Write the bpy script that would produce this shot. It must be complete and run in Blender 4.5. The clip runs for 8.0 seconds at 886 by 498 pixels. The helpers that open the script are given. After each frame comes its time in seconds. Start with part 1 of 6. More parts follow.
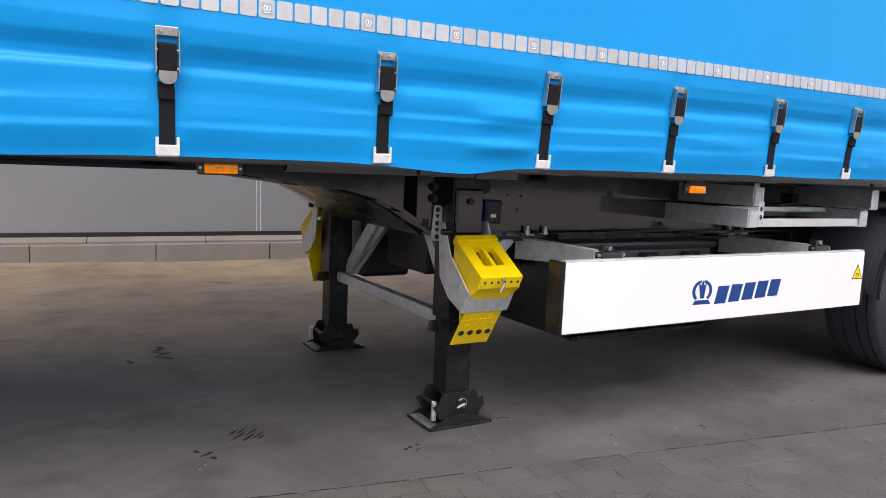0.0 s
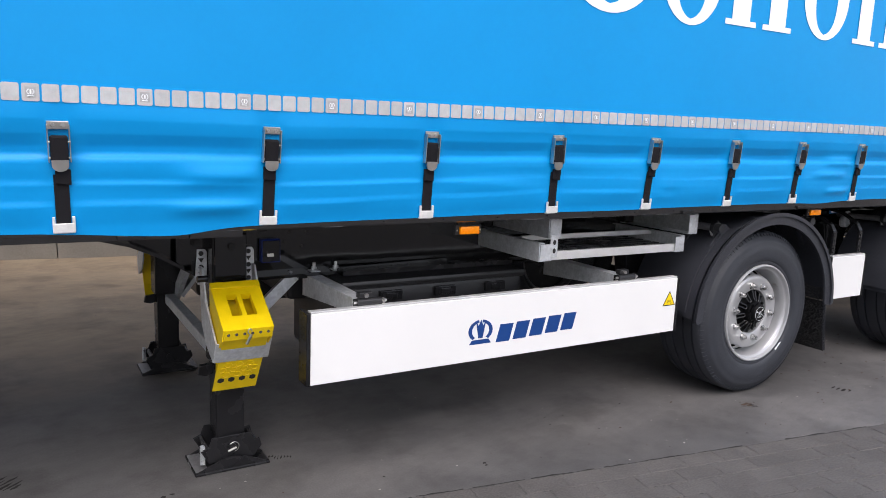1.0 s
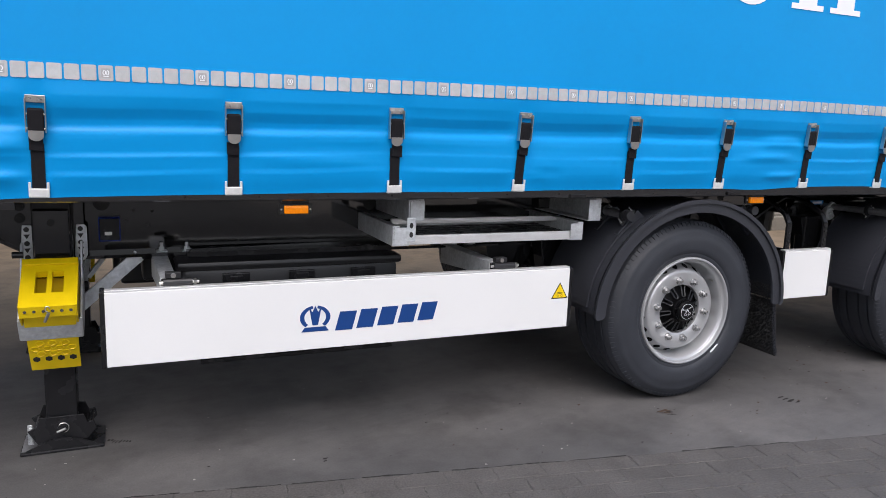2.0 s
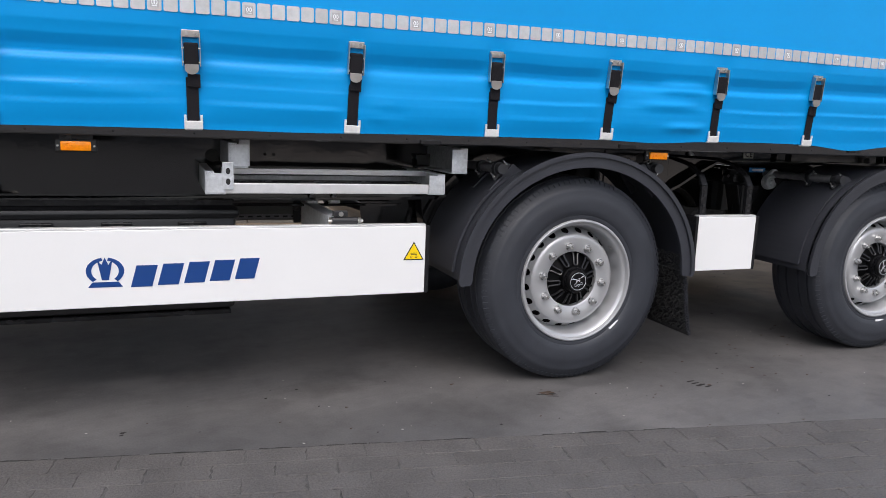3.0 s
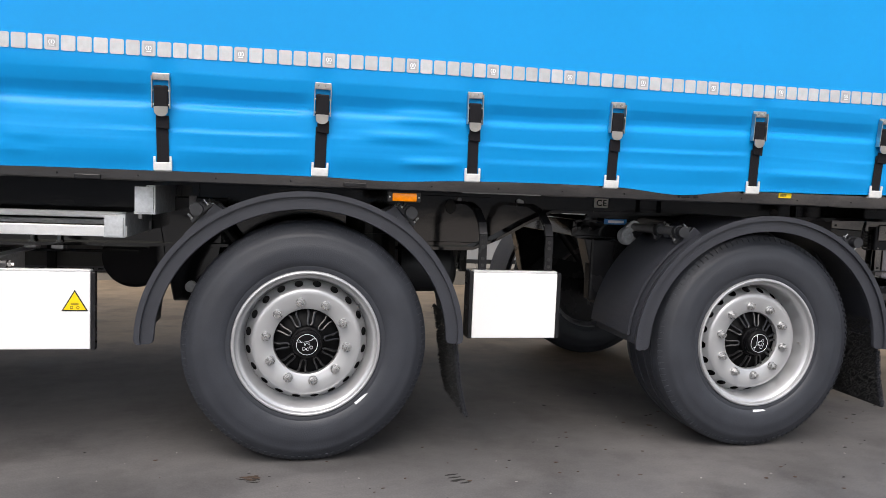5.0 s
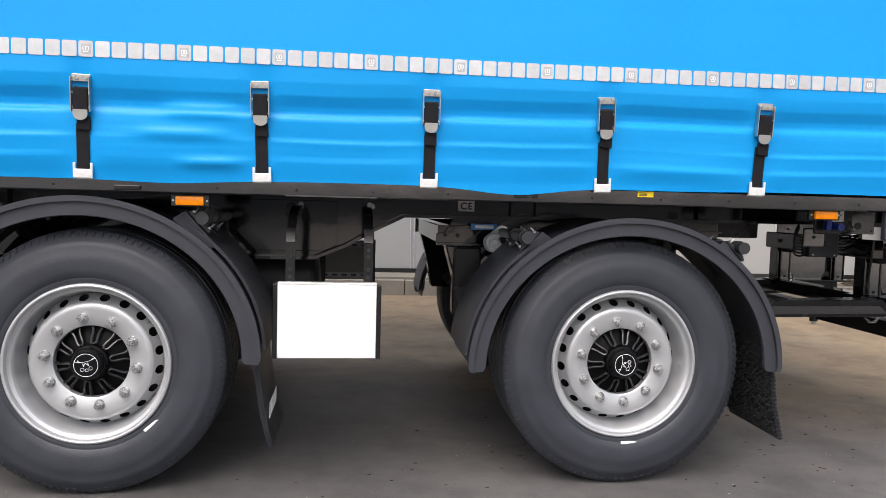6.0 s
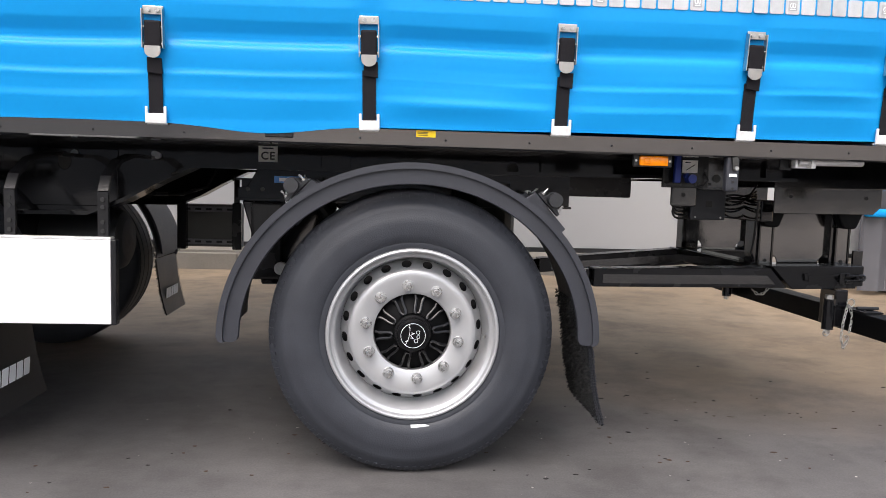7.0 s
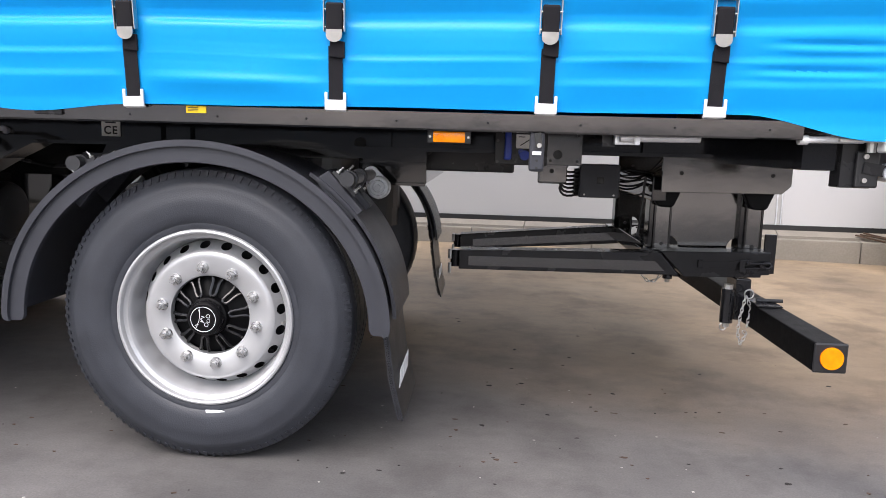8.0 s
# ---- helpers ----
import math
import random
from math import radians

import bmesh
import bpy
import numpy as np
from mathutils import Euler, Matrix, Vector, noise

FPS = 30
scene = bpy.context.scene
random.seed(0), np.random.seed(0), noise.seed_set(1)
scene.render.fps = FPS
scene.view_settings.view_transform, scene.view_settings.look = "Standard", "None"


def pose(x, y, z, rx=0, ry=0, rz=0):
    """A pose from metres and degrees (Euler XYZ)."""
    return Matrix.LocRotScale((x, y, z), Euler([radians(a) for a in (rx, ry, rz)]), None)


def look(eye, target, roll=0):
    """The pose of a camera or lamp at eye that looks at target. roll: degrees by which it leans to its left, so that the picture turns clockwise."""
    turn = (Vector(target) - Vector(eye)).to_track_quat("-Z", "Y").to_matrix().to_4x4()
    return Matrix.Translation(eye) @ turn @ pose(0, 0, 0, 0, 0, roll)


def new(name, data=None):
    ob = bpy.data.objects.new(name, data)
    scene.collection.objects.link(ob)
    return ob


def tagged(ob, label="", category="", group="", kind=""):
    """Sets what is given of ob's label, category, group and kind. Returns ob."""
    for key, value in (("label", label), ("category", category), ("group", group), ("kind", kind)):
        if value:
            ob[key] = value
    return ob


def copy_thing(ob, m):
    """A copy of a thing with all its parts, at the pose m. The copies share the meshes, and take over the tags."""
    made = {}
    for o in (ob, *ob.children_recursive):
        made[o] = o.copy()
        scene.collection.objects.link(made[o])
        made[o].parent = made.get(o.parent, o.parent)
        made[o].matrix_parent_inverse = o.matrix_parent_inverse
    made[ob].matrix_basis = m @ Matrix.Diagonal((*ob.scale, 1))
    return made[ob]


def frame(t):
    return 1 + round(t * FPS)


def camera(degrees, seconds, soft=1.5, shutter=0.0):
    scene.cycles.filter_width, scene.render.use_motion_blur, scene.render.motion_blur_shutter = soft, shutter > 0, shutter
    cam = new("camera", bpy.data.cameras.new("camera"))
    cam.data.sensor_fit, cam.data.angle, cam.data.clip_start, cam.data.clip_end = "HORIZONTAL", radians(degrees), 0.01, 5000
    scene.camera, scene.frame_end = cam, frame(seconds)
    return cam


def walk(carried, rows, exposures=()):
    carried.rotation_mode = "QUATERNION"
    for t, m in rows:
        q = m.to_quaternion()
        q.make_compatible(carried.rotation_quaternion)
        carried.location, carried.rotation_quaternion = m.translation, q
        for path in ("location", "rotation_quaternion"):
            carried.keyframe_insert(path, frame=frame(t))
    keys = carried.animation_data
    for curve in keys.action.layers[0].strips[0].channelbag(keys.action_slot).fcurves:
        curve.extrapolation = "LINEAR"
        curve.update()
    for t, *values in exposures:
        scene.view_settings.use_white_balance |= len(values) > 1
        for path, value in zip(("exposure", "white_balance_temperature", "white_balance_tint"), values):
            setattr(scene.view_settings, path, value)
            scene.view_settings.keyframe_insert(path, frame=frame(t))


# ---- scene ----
cam = camera(62.7, 8.0, soft=0.55)
PATH = [
    (0, (-4.783, -2.2, 1.165), (-3.782, -0.484, 0.934), 2.5),
    (0.3, (-4.488, -2.227, 1.31), (-3.481, -0.523, 1.02), 2.5),
    (0.5, (-4.326, -2.301, 1.406), (-3.311, -0.605, 1.104), 2.3),
    (0.8, (-4.077, -2.493, 1.495), (-3.058, -0.801, 1.178), 2.2),
    (1, (-3.899, -2.601, 1.536), (-2.88, -0.911, 1.211), 2.3),
    (1.2, (-3.684, -2.699, 1.558), (-2.691, -0.996, 1.222), 2.2),
    (2.3, (-2.519, -2.933, 1.408), (-1.776, -1.107, 1.071), 2.2),
    (2.5, (-2.343, -2.933, 1.356), (-1.616, -1.101, 1.018), 2.2),
    (2.7, (-2.159, -2.922, 1.296), (-1.442, -1.086, 0.958), 2.1),
    (3, (-1.87, -2.897, 1.223), (-1.158, -1.058, 0.89), 2.2),
    (3.3, (-1.611, -2.888, 1.204), (-0.912, -1.044, 0.874), 2.1),
    (3.5, (-1.437, -2.916, 1.198), (-0.756, -1.062, 0.881), 2.3),
    (3.7, (-1.26, -2.962, 1.168), (-0.62, -1.088, 0.883), 2.3),
    (4, (-0.995, -2.966, 1.129), (-0.439, -1.055, 0.932), 2.2),
    (4.3, (-0.726, -2.938, 1.128), (-0.24, -1.007, 0.943), 2.2),
    (4.5, (-0.546, -2.92, 1.129), (-0.086, -0.98, 0.968), 2.3),
    (4.7, (-0.359, -2.91, 1.151), (0.087, -0.967, 0.991), 2.4),
    (5.8, (0.765, -2.747, 1.13), (1.02, -0.768, 0.994), 1.6),
    (6, (0.961, -2.694, 1.149), (1.213, -0.715, 1.014), 1.6),
    (6.3, (1.287, -2.619, 1.107), (1.539, -0.64, 0.969), 1.2),
    (6.5, (1.481, -2.557, 1.062), (1.726, -0.576, 0.939), 1.6),
    (6.7, (1.654, -2.502, 1.04), (1.881, -0.519, 0.915), 1.8),
    (7, (1.953, -2.386, 1.031), (2.125, -0.401, 0.852), 1.7),
    (7.3, (2.258, -2.321, 1.041), (2.329, -0.332, 0.844), 1.7),
    (7.5, (2.45, -2.29, 1.054), (2.448, -0.304, 0.82), 1.8),
    (7.7, (2.667, -2.262, 1.072), (2.603, -0.281, 0.804), 1.6),
    (8, (3.002, -2.227, 1.113), (2.89, -0.252, 0.823), 1.7),
]
walk(cam, [(t, look(eye, target, roll)) for t, eye, target, roll in PATH],
     [(0.0, 0.86, 6600, 16), (1.0, 0.76, 6500, 15), (2.5, 0.55, 6400, 14), (3.5, 0.68, 6550, 13), (4.5, 0.78, 6650, 12), (6.0, 1.05, 6750, 13), (6.5, 1.03, 6750, 13), (7.0, 1.16, 6700, 14), (7.5, 1.39, 6650, 15), (8.0, 1.44, 6550, 15)])


# ---- light ----
SKY_ROT = radians(201)
world = bpy.data.worlds.new("overcast_sky")
scene.world = world
world.use_nodes = True
wn, wl = world.node_tree.nodes, world.node_tree.links
sky = wn.new("ShaderNodeTexSky")
sky.sky_type, sky.sun_disc = "NISHITA", False
sky.sun_elevation, sky.sun_rotation = radians(55), SKY_ROT
sky.dust_density, sky.air_density = 3.0, 1.2
grey = wn.new("ShaderNodeHueSaturation")
grey.inputs["Saturation"].default_value = 0.52
wl.new(sky.outputs[0], grey.inputs["Color"])
wl.new(grey.outputs[0], wn["Background"].inputs["Color"])
wn["Background"].inputs["Strength"].default_value = 0.135

sun = new("sun", bpy.data.lights.new("sun", "SUN"))
sun.data.energy, sun.data.angle, sun.data.color = 1.08, radians(50), (1.0, 0.98, 0.95)
sun.matrix_world = look((-3.8, -10.0, 15.3), (0, 0, 0))


# ---- materials ----
def material(name, color, rough=0.5, metal=0.0, vary=0.15, scale=6.0, fine=0.0, fine_scale=200.0, bump=0.0, coat=0.0, rough_vary=0.1, spec=0.5, island=0.0, wave=0.0, ior=1.5):
    """A surface with two scales of colour change, changing gloss and fine relief."""
    m = bpy.data.materials.new(name)
    m.use_nodes = True
    n, l = m.node_tree.nodes, m.node_tree.links
    b = n["Principled BSDF"]
    geo = n.new("ShaderNodeNewGeometry")
    big = n.new("ShaderNodeTexNoise")
    big.inputs["Scale"].default_value, big.inputs["Detail"].default_value = scale, 6
    small = n.new("ShaderNodeTexNoise")
    small.inputs["Scale"].default_value, small.inputs["Detail"].default_value = fine_scale, 3
    for t in (big, small):
        l.new(geo.outputs["Position"], t.inputs["Vector"])
    add = n.new("ShaderNodeMath")
    add.operation = "MULTIPLY_ADD"
    l.new(small.outputs["Fac"], add.inputs[0])
    add.inputs[1].default_value = fine
    l.new(big.outputs["Fac"], add.inputs[2])
    rng = n.new("ShaderNodeMapRange")
    rng.inputs["From Min"].default_value, rng.inputs["From Max"].default_value = 0.3 + fine * 0.3, 0.7 + fine * 0.7
    rng.inputs["To Min"].default_value, rng.inputs["To Max"].default_value = 1 - vary, 1 + vary
    l.new(add.outputs[0], rng.inputs["Value"])
    mul = n.new("ShaderNodeVectorMath")
    mul.operation = "SCALE"
    mul.inputs[0].default_value = color
    last = rng.outputs[0]
    if island:
        info = n.new("ShaderNodeObjectInfo")
        r2 = n.new("ShaderNodeMapRange")
        r2.inputs["To Min"].default_value, r2.inputs["To Max"].default_value = 1 - island, 1 + island
        l.new(info.outputs["Random"], r2.inputs["Value"])
        m2 = n.new("ShaderNodeMath")
        m2.operation = "MULTIPLY"
        l.new(last, m2.inputs[0])
        l.new(r2.outputs[0], m2.inputs[1])
        last = m2.outputs[0]
    l.new(last, mul.inputs["Scale"])
    l.new(mul.outputs[0], b.inputs["Base Color"])
    rr = n.new("ShaderNodeMapRange")
    rr.inputs["To Min"].default_value, rr.inputs["To Max"].default_value = max(0.02, rough - rough_vary), min(1, rough + rough_vary)
    l.new(big.outputs["Fac"], rr.inputs["Value"])
    l.new(rr.outputs[0], b.inputs["Roughness"])
    b.inputs["Metallic"].default_value = metal
    b.inputs["Coat Weight"].default_value = coat
    b.inputs["Coat Roughness"].default_value = 0.05
    b.inputs["Specular IOR Level"].default_value, b.inputs["IOR"].default_value = spec, ior
    if wave:
        wv = n.new("ShaderNodeBump")
        wv.inputs["Strength"].default_value, wv.inputs["Distance"].default_value = wave, 0.03
        l.new(big.outputs["Fac"], wv.inputs["Height"])
        l.new(wv.outputs[0], b.inputs["Normal"])
    elif bump:
        bp = n.new("ShaderNodeBump")
        bp.inputs["Strength"].default_value, bp.inputs["Distance"].default_value = bump, 0.004
        l.new(small.outputs["Fac"], bp.inputs["Height"])
        l.new(bp.outputs[0], b.inputs["Normal"])
    return m


TARP = material("blue_tarpaulin", (0.0, 0.285, 0.685), 0.30, vary=0.04, scale=1.5, fine=0.15, fine_scale=900, bump=0.04, rough_vary=0.06, spec=0.18)
GLOSS_BLACK = material("black_chassis_paint", (0.010, 0.010, 0.0115), 0.08, vary=0.3, scale=1.6, fine=0.4, fine_scale=90, rough_vary=0.04, spec=0.62, wave=0.10)
RAIL_BLACK = material("glossy_black_rail_paint", (0.011, 0.011, 0.012), 0.10, vary=0.3, scale=1.6, fine=0.4, fine_scale=90, rough_vary=0.05, spec=0.95, wave=0.12, ior=1.75)
MATT_BLACK = material("matt_black_steel", (0.013, 0.013, 0.0145), 0.26, spec=0.32, vary=0.3, scale=8, fine=0.5, fine_scale=260, bump=0.1)
FENDER = material("grained_black_plastic", (0.033, 0.035, 0.043), 0.42, spec=0.4, vary=0.15, scale=5, fine=0.6, fine_scale=700, bump=0.25)
SHEET_BLACK = material("black_plastic_box", (0.015, 0.015, 0.0165), 0.36, vary=0.2, scale=7, fine=0.3, fine_scale=300, bump=0.1)
RUBBER = material("tyre_rubber", (0.030, 0.033, 0.041), 0.50, spec=0.42, vary=0.25, scale=9, fine=0.6, fine_scale=240, bump=0.2)
HUB_BLACK = material("dull_black_casting", (0.003, 0.003, 0.0035), 0.5, spec=0.12, vary=0.3, scale=30, fine=0.5, fine_scale=300, bump=0.2)
HUB_GLOSS = material("glossy_black_casting", (0.004, 0.004, 0.005), 0.22, spec=0.5, vary=0.3, scale=30, fine=0.4, fine_scale=300, bump=0.1)
SATIN_BLACK = material("satin_black_plate", (0.016, 0.015, 0.014), 0.12, vary=0.25, scale=2.2, fine=0.4, fine_scale=200, spec=1.0, rough_vary=0.05, wave=0.10, ior=1.75)
NUT = material("zinc_nut", (0.50, 0.50, 0.50), 0.28, metal=0.85, vary=0.2, scale=60)
BRISTLE = material("bristly_rubber", (0.014, 0.014, 0.014), 0.7, vary=0.5, scale=60, fine=1.0, fine_scale=400, bump=1.0)
SILVER = material("silver_wheel_paint", (0.48, 0.485, 0.495), 0.33, metal=0.5, vary=0.06, scale=5, fine=0.3, fine_scale=600, bump=0.03, rough_vary=0.05)
STEEL = material("bright_steel", (0.50, 0.49, 0.47), 0.34, metal=0.95, vary=0.12, scale=30, fine=0.4, fine_scale=500, bump=0.06)
WHITE_STEEL = material("pale_zinc_hook", (0.74, 0.74, 0.73), 0.42, metal=0.25, vary=0.1, scale=60, fine=0.4, fine_scale=500)
GALV = material("galvanised_steel", (0.60, 0.62, 0.64), 0.44, metal=0.5, vary=0.25, scale=22, fine=0.8, fine_scale=70, bump=0.05, rough_vary=0.15)
ALU = material("brushed_aluminium", (0.78, 0.78, 0.78), 0.38, metal=0.6, vary=0.1, scale=12, fine=0.4, fine_scale=200)
WHITE = material("white_coated_panel", (0.79, 0.79, 0.785), 0.33, vary=0.025, scale=2, fine=0.2, fine_scale=200, rough_vary=0.05)
YELLOW = material("yellow_plastic", (0.88, 0.62, 0.0), 0.4, vary=0.08, scale=14, fine=0.3, fine_scale=260, bump=0.06)
AMBER = material("amber_lens", (0.95, 0.27, 0.0), 0.12, vary=0.18, scale=60, fine=0.3, fine_scale=300)
AMBER_BRIGHT = material("amber_reflector", (0.95, 0.25, 0.0), 0.15, vary=0.08, scale=60)
WEBBING = material("black_webbing", (0.0075, 0.007, 0.0095), 0.75, spec=0.25, vary=0.25, scale=40, fine=0.6, fine_scale=900, bump=0.4)
REFLECT = material("silver_reflective_film", (0.50, 0.51, 0.52), 0.45, metal=0.2, vary=0.12, scale=40, fine=0.6, fine_scale=420, bump=0.15, island=0.07)
PRINT_WHITE = material("white_print", (0.85, 0.86, 0.88), 0.4, vary=0.02, scale=4)
PRINT_BLUE = material("blue_print", (0.006, 0.048, 0.21), 0.35, vary=0.04, scale=10)
BLUE_PLASTIC = material("dark_blue_plastic", (0.006, 0.03, 0.26), 0.35, vary=0.08, scale=20)
STICKER_YELLOW = material("yellow_sticker", (0.9, 0.62, 0.0), 0.4, vary=0.04, scale=30)
STICKER_PALE = material("pale_sticker", (0.88, 0.86, 0.80), 0.4, vary=0.06, scale=40)
LABEL_BLUE = material("blue_label", (0.02, 0.20, 0.55), 0.35, vary=0.05, scale=40)
INK = material("black_ink", (0.01, 0.01, 0.01), 0.5, vary=0.1, scale=50)
# far guards in an even grey, much darker than the near white ones
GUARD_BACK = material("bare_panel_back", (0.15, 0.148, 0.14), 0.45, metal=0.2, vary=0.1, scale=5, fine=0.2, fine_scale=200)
WALL = material("grey_cladding", (0.37, 0.367, 0.358), 0.32, metal=0.1, vary=0.05, scale=0.6, fine=0.1, fine_scale=60, rough_vary=0.08)
GREY_TARP = material("dark_grey_tarpaulin", (0.09, 0.09, 0.1), 0.45, vary=0.15, scale=3)
PALE_CLAD = material("pale_grey_cladding", (0.46, 0.46, 0.462), 0.32, metal=0.1, vary=0.05, scale=0.7, fine=0.1, fine_scale=60, rough_vary=0.08)
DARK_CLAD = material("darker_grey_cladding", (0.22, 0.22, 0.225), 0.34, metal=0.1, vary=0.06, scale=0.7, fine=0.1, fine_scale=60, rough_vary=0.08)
KERB = material("weathered_concrete", (0.195, 0.175, 0.145), 0.85, vary=0.18, scale=3, fine=0.7, fine_scale=60, bump=0.3, island=0.06)
PAVER = material("grey_paving_block", (0.088, 0.081, 0.077), 0.88, vary=0.36, scale=5.5, fine=1.2, fine_scale=110, bump=0.9, island=0.06)
JOINT = material("dusty_joint_sand", (0.066, 0.063, 0.060), 0.95, vary=0.7, scale=3.5, fine=0.5, fine_scale=90, bump=0.6)
STAIN = material("oil_stained_concrete", (0.032, 0.031, 0.029), 0.9, vary=0.4, scale=25, fine=0.6, fine_scale=150, spec=0.15)
CAP = material("dark_rubber_cap", (0.020, 0.021, 0.024), 0.5, vary=0.2, scale=40, fine=0.4, fine_scale=400, bump=0.1)
DULL_ZINC = material("dull_zinc", (0.26, 0.26, 0.27), 0.42, metal=0.55, vary=0.3, scale=40, fine=0.7, fine_scale=200, bump=0.1)
FIELD = material("grey_print", (0.38, 0.385, 0.39), 0.5, vary=0.1, scale=60)
PALE_GRIT = material("pale_grit", (0.42, 0.40, 0.37), 0.8, vary=0.3, scale=80)
LEAF = material("dead_leaf", (0.06, 0.035, 0.02), 0.8, vary=0.4, scale=30)


def ground_material():
    m = bpy.data.materials.new("worn_grey_concrete")
    m.use_nodes = True
    n, l = m.node_tree.nodes, m.node_tree.links
    b = n["Principled BSDF"]
    geo = n.new("ShaderNodeNewGeometry")

    def noise_at(scale, detail, stretch=(1, 1, 1), rough=0.55):
        mp = n.new("ShaderNodeMapping")
        mp.inputs["Scale"].default_value = stretch
        l.new(geo.outputs["Position"], mp.inputs["Vector"])
        t = n.new("ShaderNodeTexNoise")
        t.inputs["Scale"].default_value, t.inputs["Detail"].default_value, t.inputs["Roughness"].default_value = scale, detail, rough
        l.new(mp.outputs[0], t.inputs["Vector"])
        return t.outputs["Fac"]

    def ramp(src, stops):
        r = n.new("ShaderNodeValToRGB")
        e = r.color_ramp.elements
        e[0].position, e[0].color = stops[0][0], (*stops[0][1], 1)
        e[1].position, e[1].color = stops[1][0], (*stops[1][1], 1)
        l.new(src, r.inputs[0])
        return r.outputs[0]

    def mult(a, c):
        x = n.new("ShaderNodeMix")
        x.data_type, x.blend_type = "RGBA", "MULTIPLY"
        x.inputs["Factor"].default_value = 1
        l.new(a, x.inputs["A"])
        l.new(c, x.inputs["B"])
        return x.outputs["Result"]

    base = ramp(noise_at(0.45, 8), [(0.3, (0.074, 0.072, 0.0725)), (0.7, (0.122, 0.1185, 0.117))])
    smears = ramp(noise_at(1.3, 7, (0.8, 1.3, 1)), [(0.30, (0.84, 0.84, 0.84)), (0.62, (1.06, 1.06, 1.06))])
    blots = ramp(noise_at(2.3, 7, (1, 1, 1), 0.62), [(0.33, (0.66, 0.65, 0.65)), (0.52, (1.02, 1.02, 1.02))])
    grit = ramp(noise_at(130, 5), [(0.3, (0.86, 0.86, 0.86)), (0.7, (1.14, 1.14, 1.14))])
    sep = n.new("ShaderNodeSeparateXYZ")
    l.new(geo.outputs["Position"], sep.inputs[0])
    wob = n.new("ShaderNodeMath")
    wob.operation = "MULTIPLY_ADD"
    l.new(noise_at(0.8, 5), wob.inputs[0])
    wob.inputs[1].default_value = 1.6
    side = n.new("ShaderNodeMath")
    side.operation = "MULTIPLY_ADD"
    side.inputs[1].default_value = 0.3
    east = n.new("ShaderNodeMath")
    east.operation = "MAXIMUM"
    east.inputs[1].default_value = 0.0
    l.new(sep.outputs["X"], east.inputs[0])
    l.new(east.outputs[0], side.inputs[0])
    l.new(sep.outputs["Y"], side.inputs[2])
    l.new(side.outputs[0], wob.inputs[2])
    # light beyond the trailer put into the colour: a brighter, tan strip
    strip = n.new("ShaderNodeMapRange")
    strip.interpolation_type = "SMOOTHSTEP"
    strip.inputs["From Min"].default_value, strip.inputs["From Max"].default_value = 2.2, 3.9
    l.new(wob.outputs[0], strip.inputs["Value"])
    # unseen pale ground to the south, added to brighten reflections in the black paint
    south = n.new("ShaderNodeMapRange")
    south.interpolation_type = "SMOOTHSTEP"
    south.inputs["From Min"].default_value, south.inputs["From Max"].default_value = -6.4, -8.0
    l.new(sep.outputs["Y"], south.inputs["Value"])
    worn = n.new("ShaderNodeMath")
    worn.operation = "MULTIPLY_ADD"
    l.new(noise_at(0.7, 6), worn.inputs[0])
    worn.inputs[1].default_value = 2.0
    l.new(sep.outputs["X"], worn.inputs[2])
    lit_strip = ramp(strip.outputs[0], [(0.0, (1.0, 1.0, 1.0)), (1.0, (2.5, 1.92, 1.24))])
    yard_east = n.new("ShaderNodeMapRange")
    yard_east.interpolation_type = "SMOOTHSTEP"
    yard_east.inputs["From Min"].default_value, yard_east.inputs["From Max"].default_value = -0.2, 1.8
    l.new(worn.outputs[0], yard_east.inputs["Value"])
    bounce_yard = n.new("ShaderNodeMath")
    bounce_yard.operation = "MULTIPLY"
    l.new(south.outputs[0], bounce_yard.inputs[0])
    l.new(yard_east.outputs[0], bounce_yard.inputs[1])
    pale = ramp(bounce_yard.outputs[0], [(0.0, (1.0, 1.0, 1.0)), (1.0, (4.2, 3.8, 3.3))])
    # ground slightly darker towards the trailer's front end
    west = n.new("ShaderNodeMapRange")
    west.interpolation_type = "SMOOTHSTEP"
    west.inputs["From Min"].default_value, west.inputs["From Max"].default_value = -3.4, 0.6
    l.new(worn.outputs[0], west.inputs["Value"])
    slab = ramp(west.outputs[0], [(0.0, (0.95, 0.95, 0.955)), (1.0, (1.0, 0.99, 0.985))])
    streaks = ramp(noise_at(9, 7, (0.7, 1.0, 1), 0.7), [(0.30, (0.86, 0.86, 0.865)), (0.58, (1.05, 1.05, 1.05))])
    drift = ramp(noise_at(0.9, 4, (1.0, 0.8, 1)), [(0.40, (1.0, 1.0, 1.0)), (0.72, (1.22, 1.20, 1.17))])
    flecks = ramp(noise_at(42, 2), [(0.20, (0.45, 0.44, 0.42)), (0.265, (1, 1, 1))])
    chips = ramp(noise_at(55, 2, (1, 1.4, 1)), [(0.735, (1, 1, 1)), (0.79, (1.9, 1.87, 1.8))])
    # wheel scuffs that sweep round a far point
    off = n.new("ShaderNodeVectorMath")
    off.operation = "SUBTRACT"
    l.new(geo.outputs["Position"], off.inputs[0])
    off.inputs[1].default_value = (3.0, -13.0, 0.0)
    far = n.new("ShaderNodeVectorMath")
    far.operation = "LENGTH"
    l.new(off.outputs["Vector"], far.inputs[0])
    parts = n.new("ShaderNodeSeparateXYZ")
    l.new(off.outputs["Vector"], parts.inputs[0])
    turn = n.new("ShaderNodeMath")
    turn.operation = "ARCTAN2"
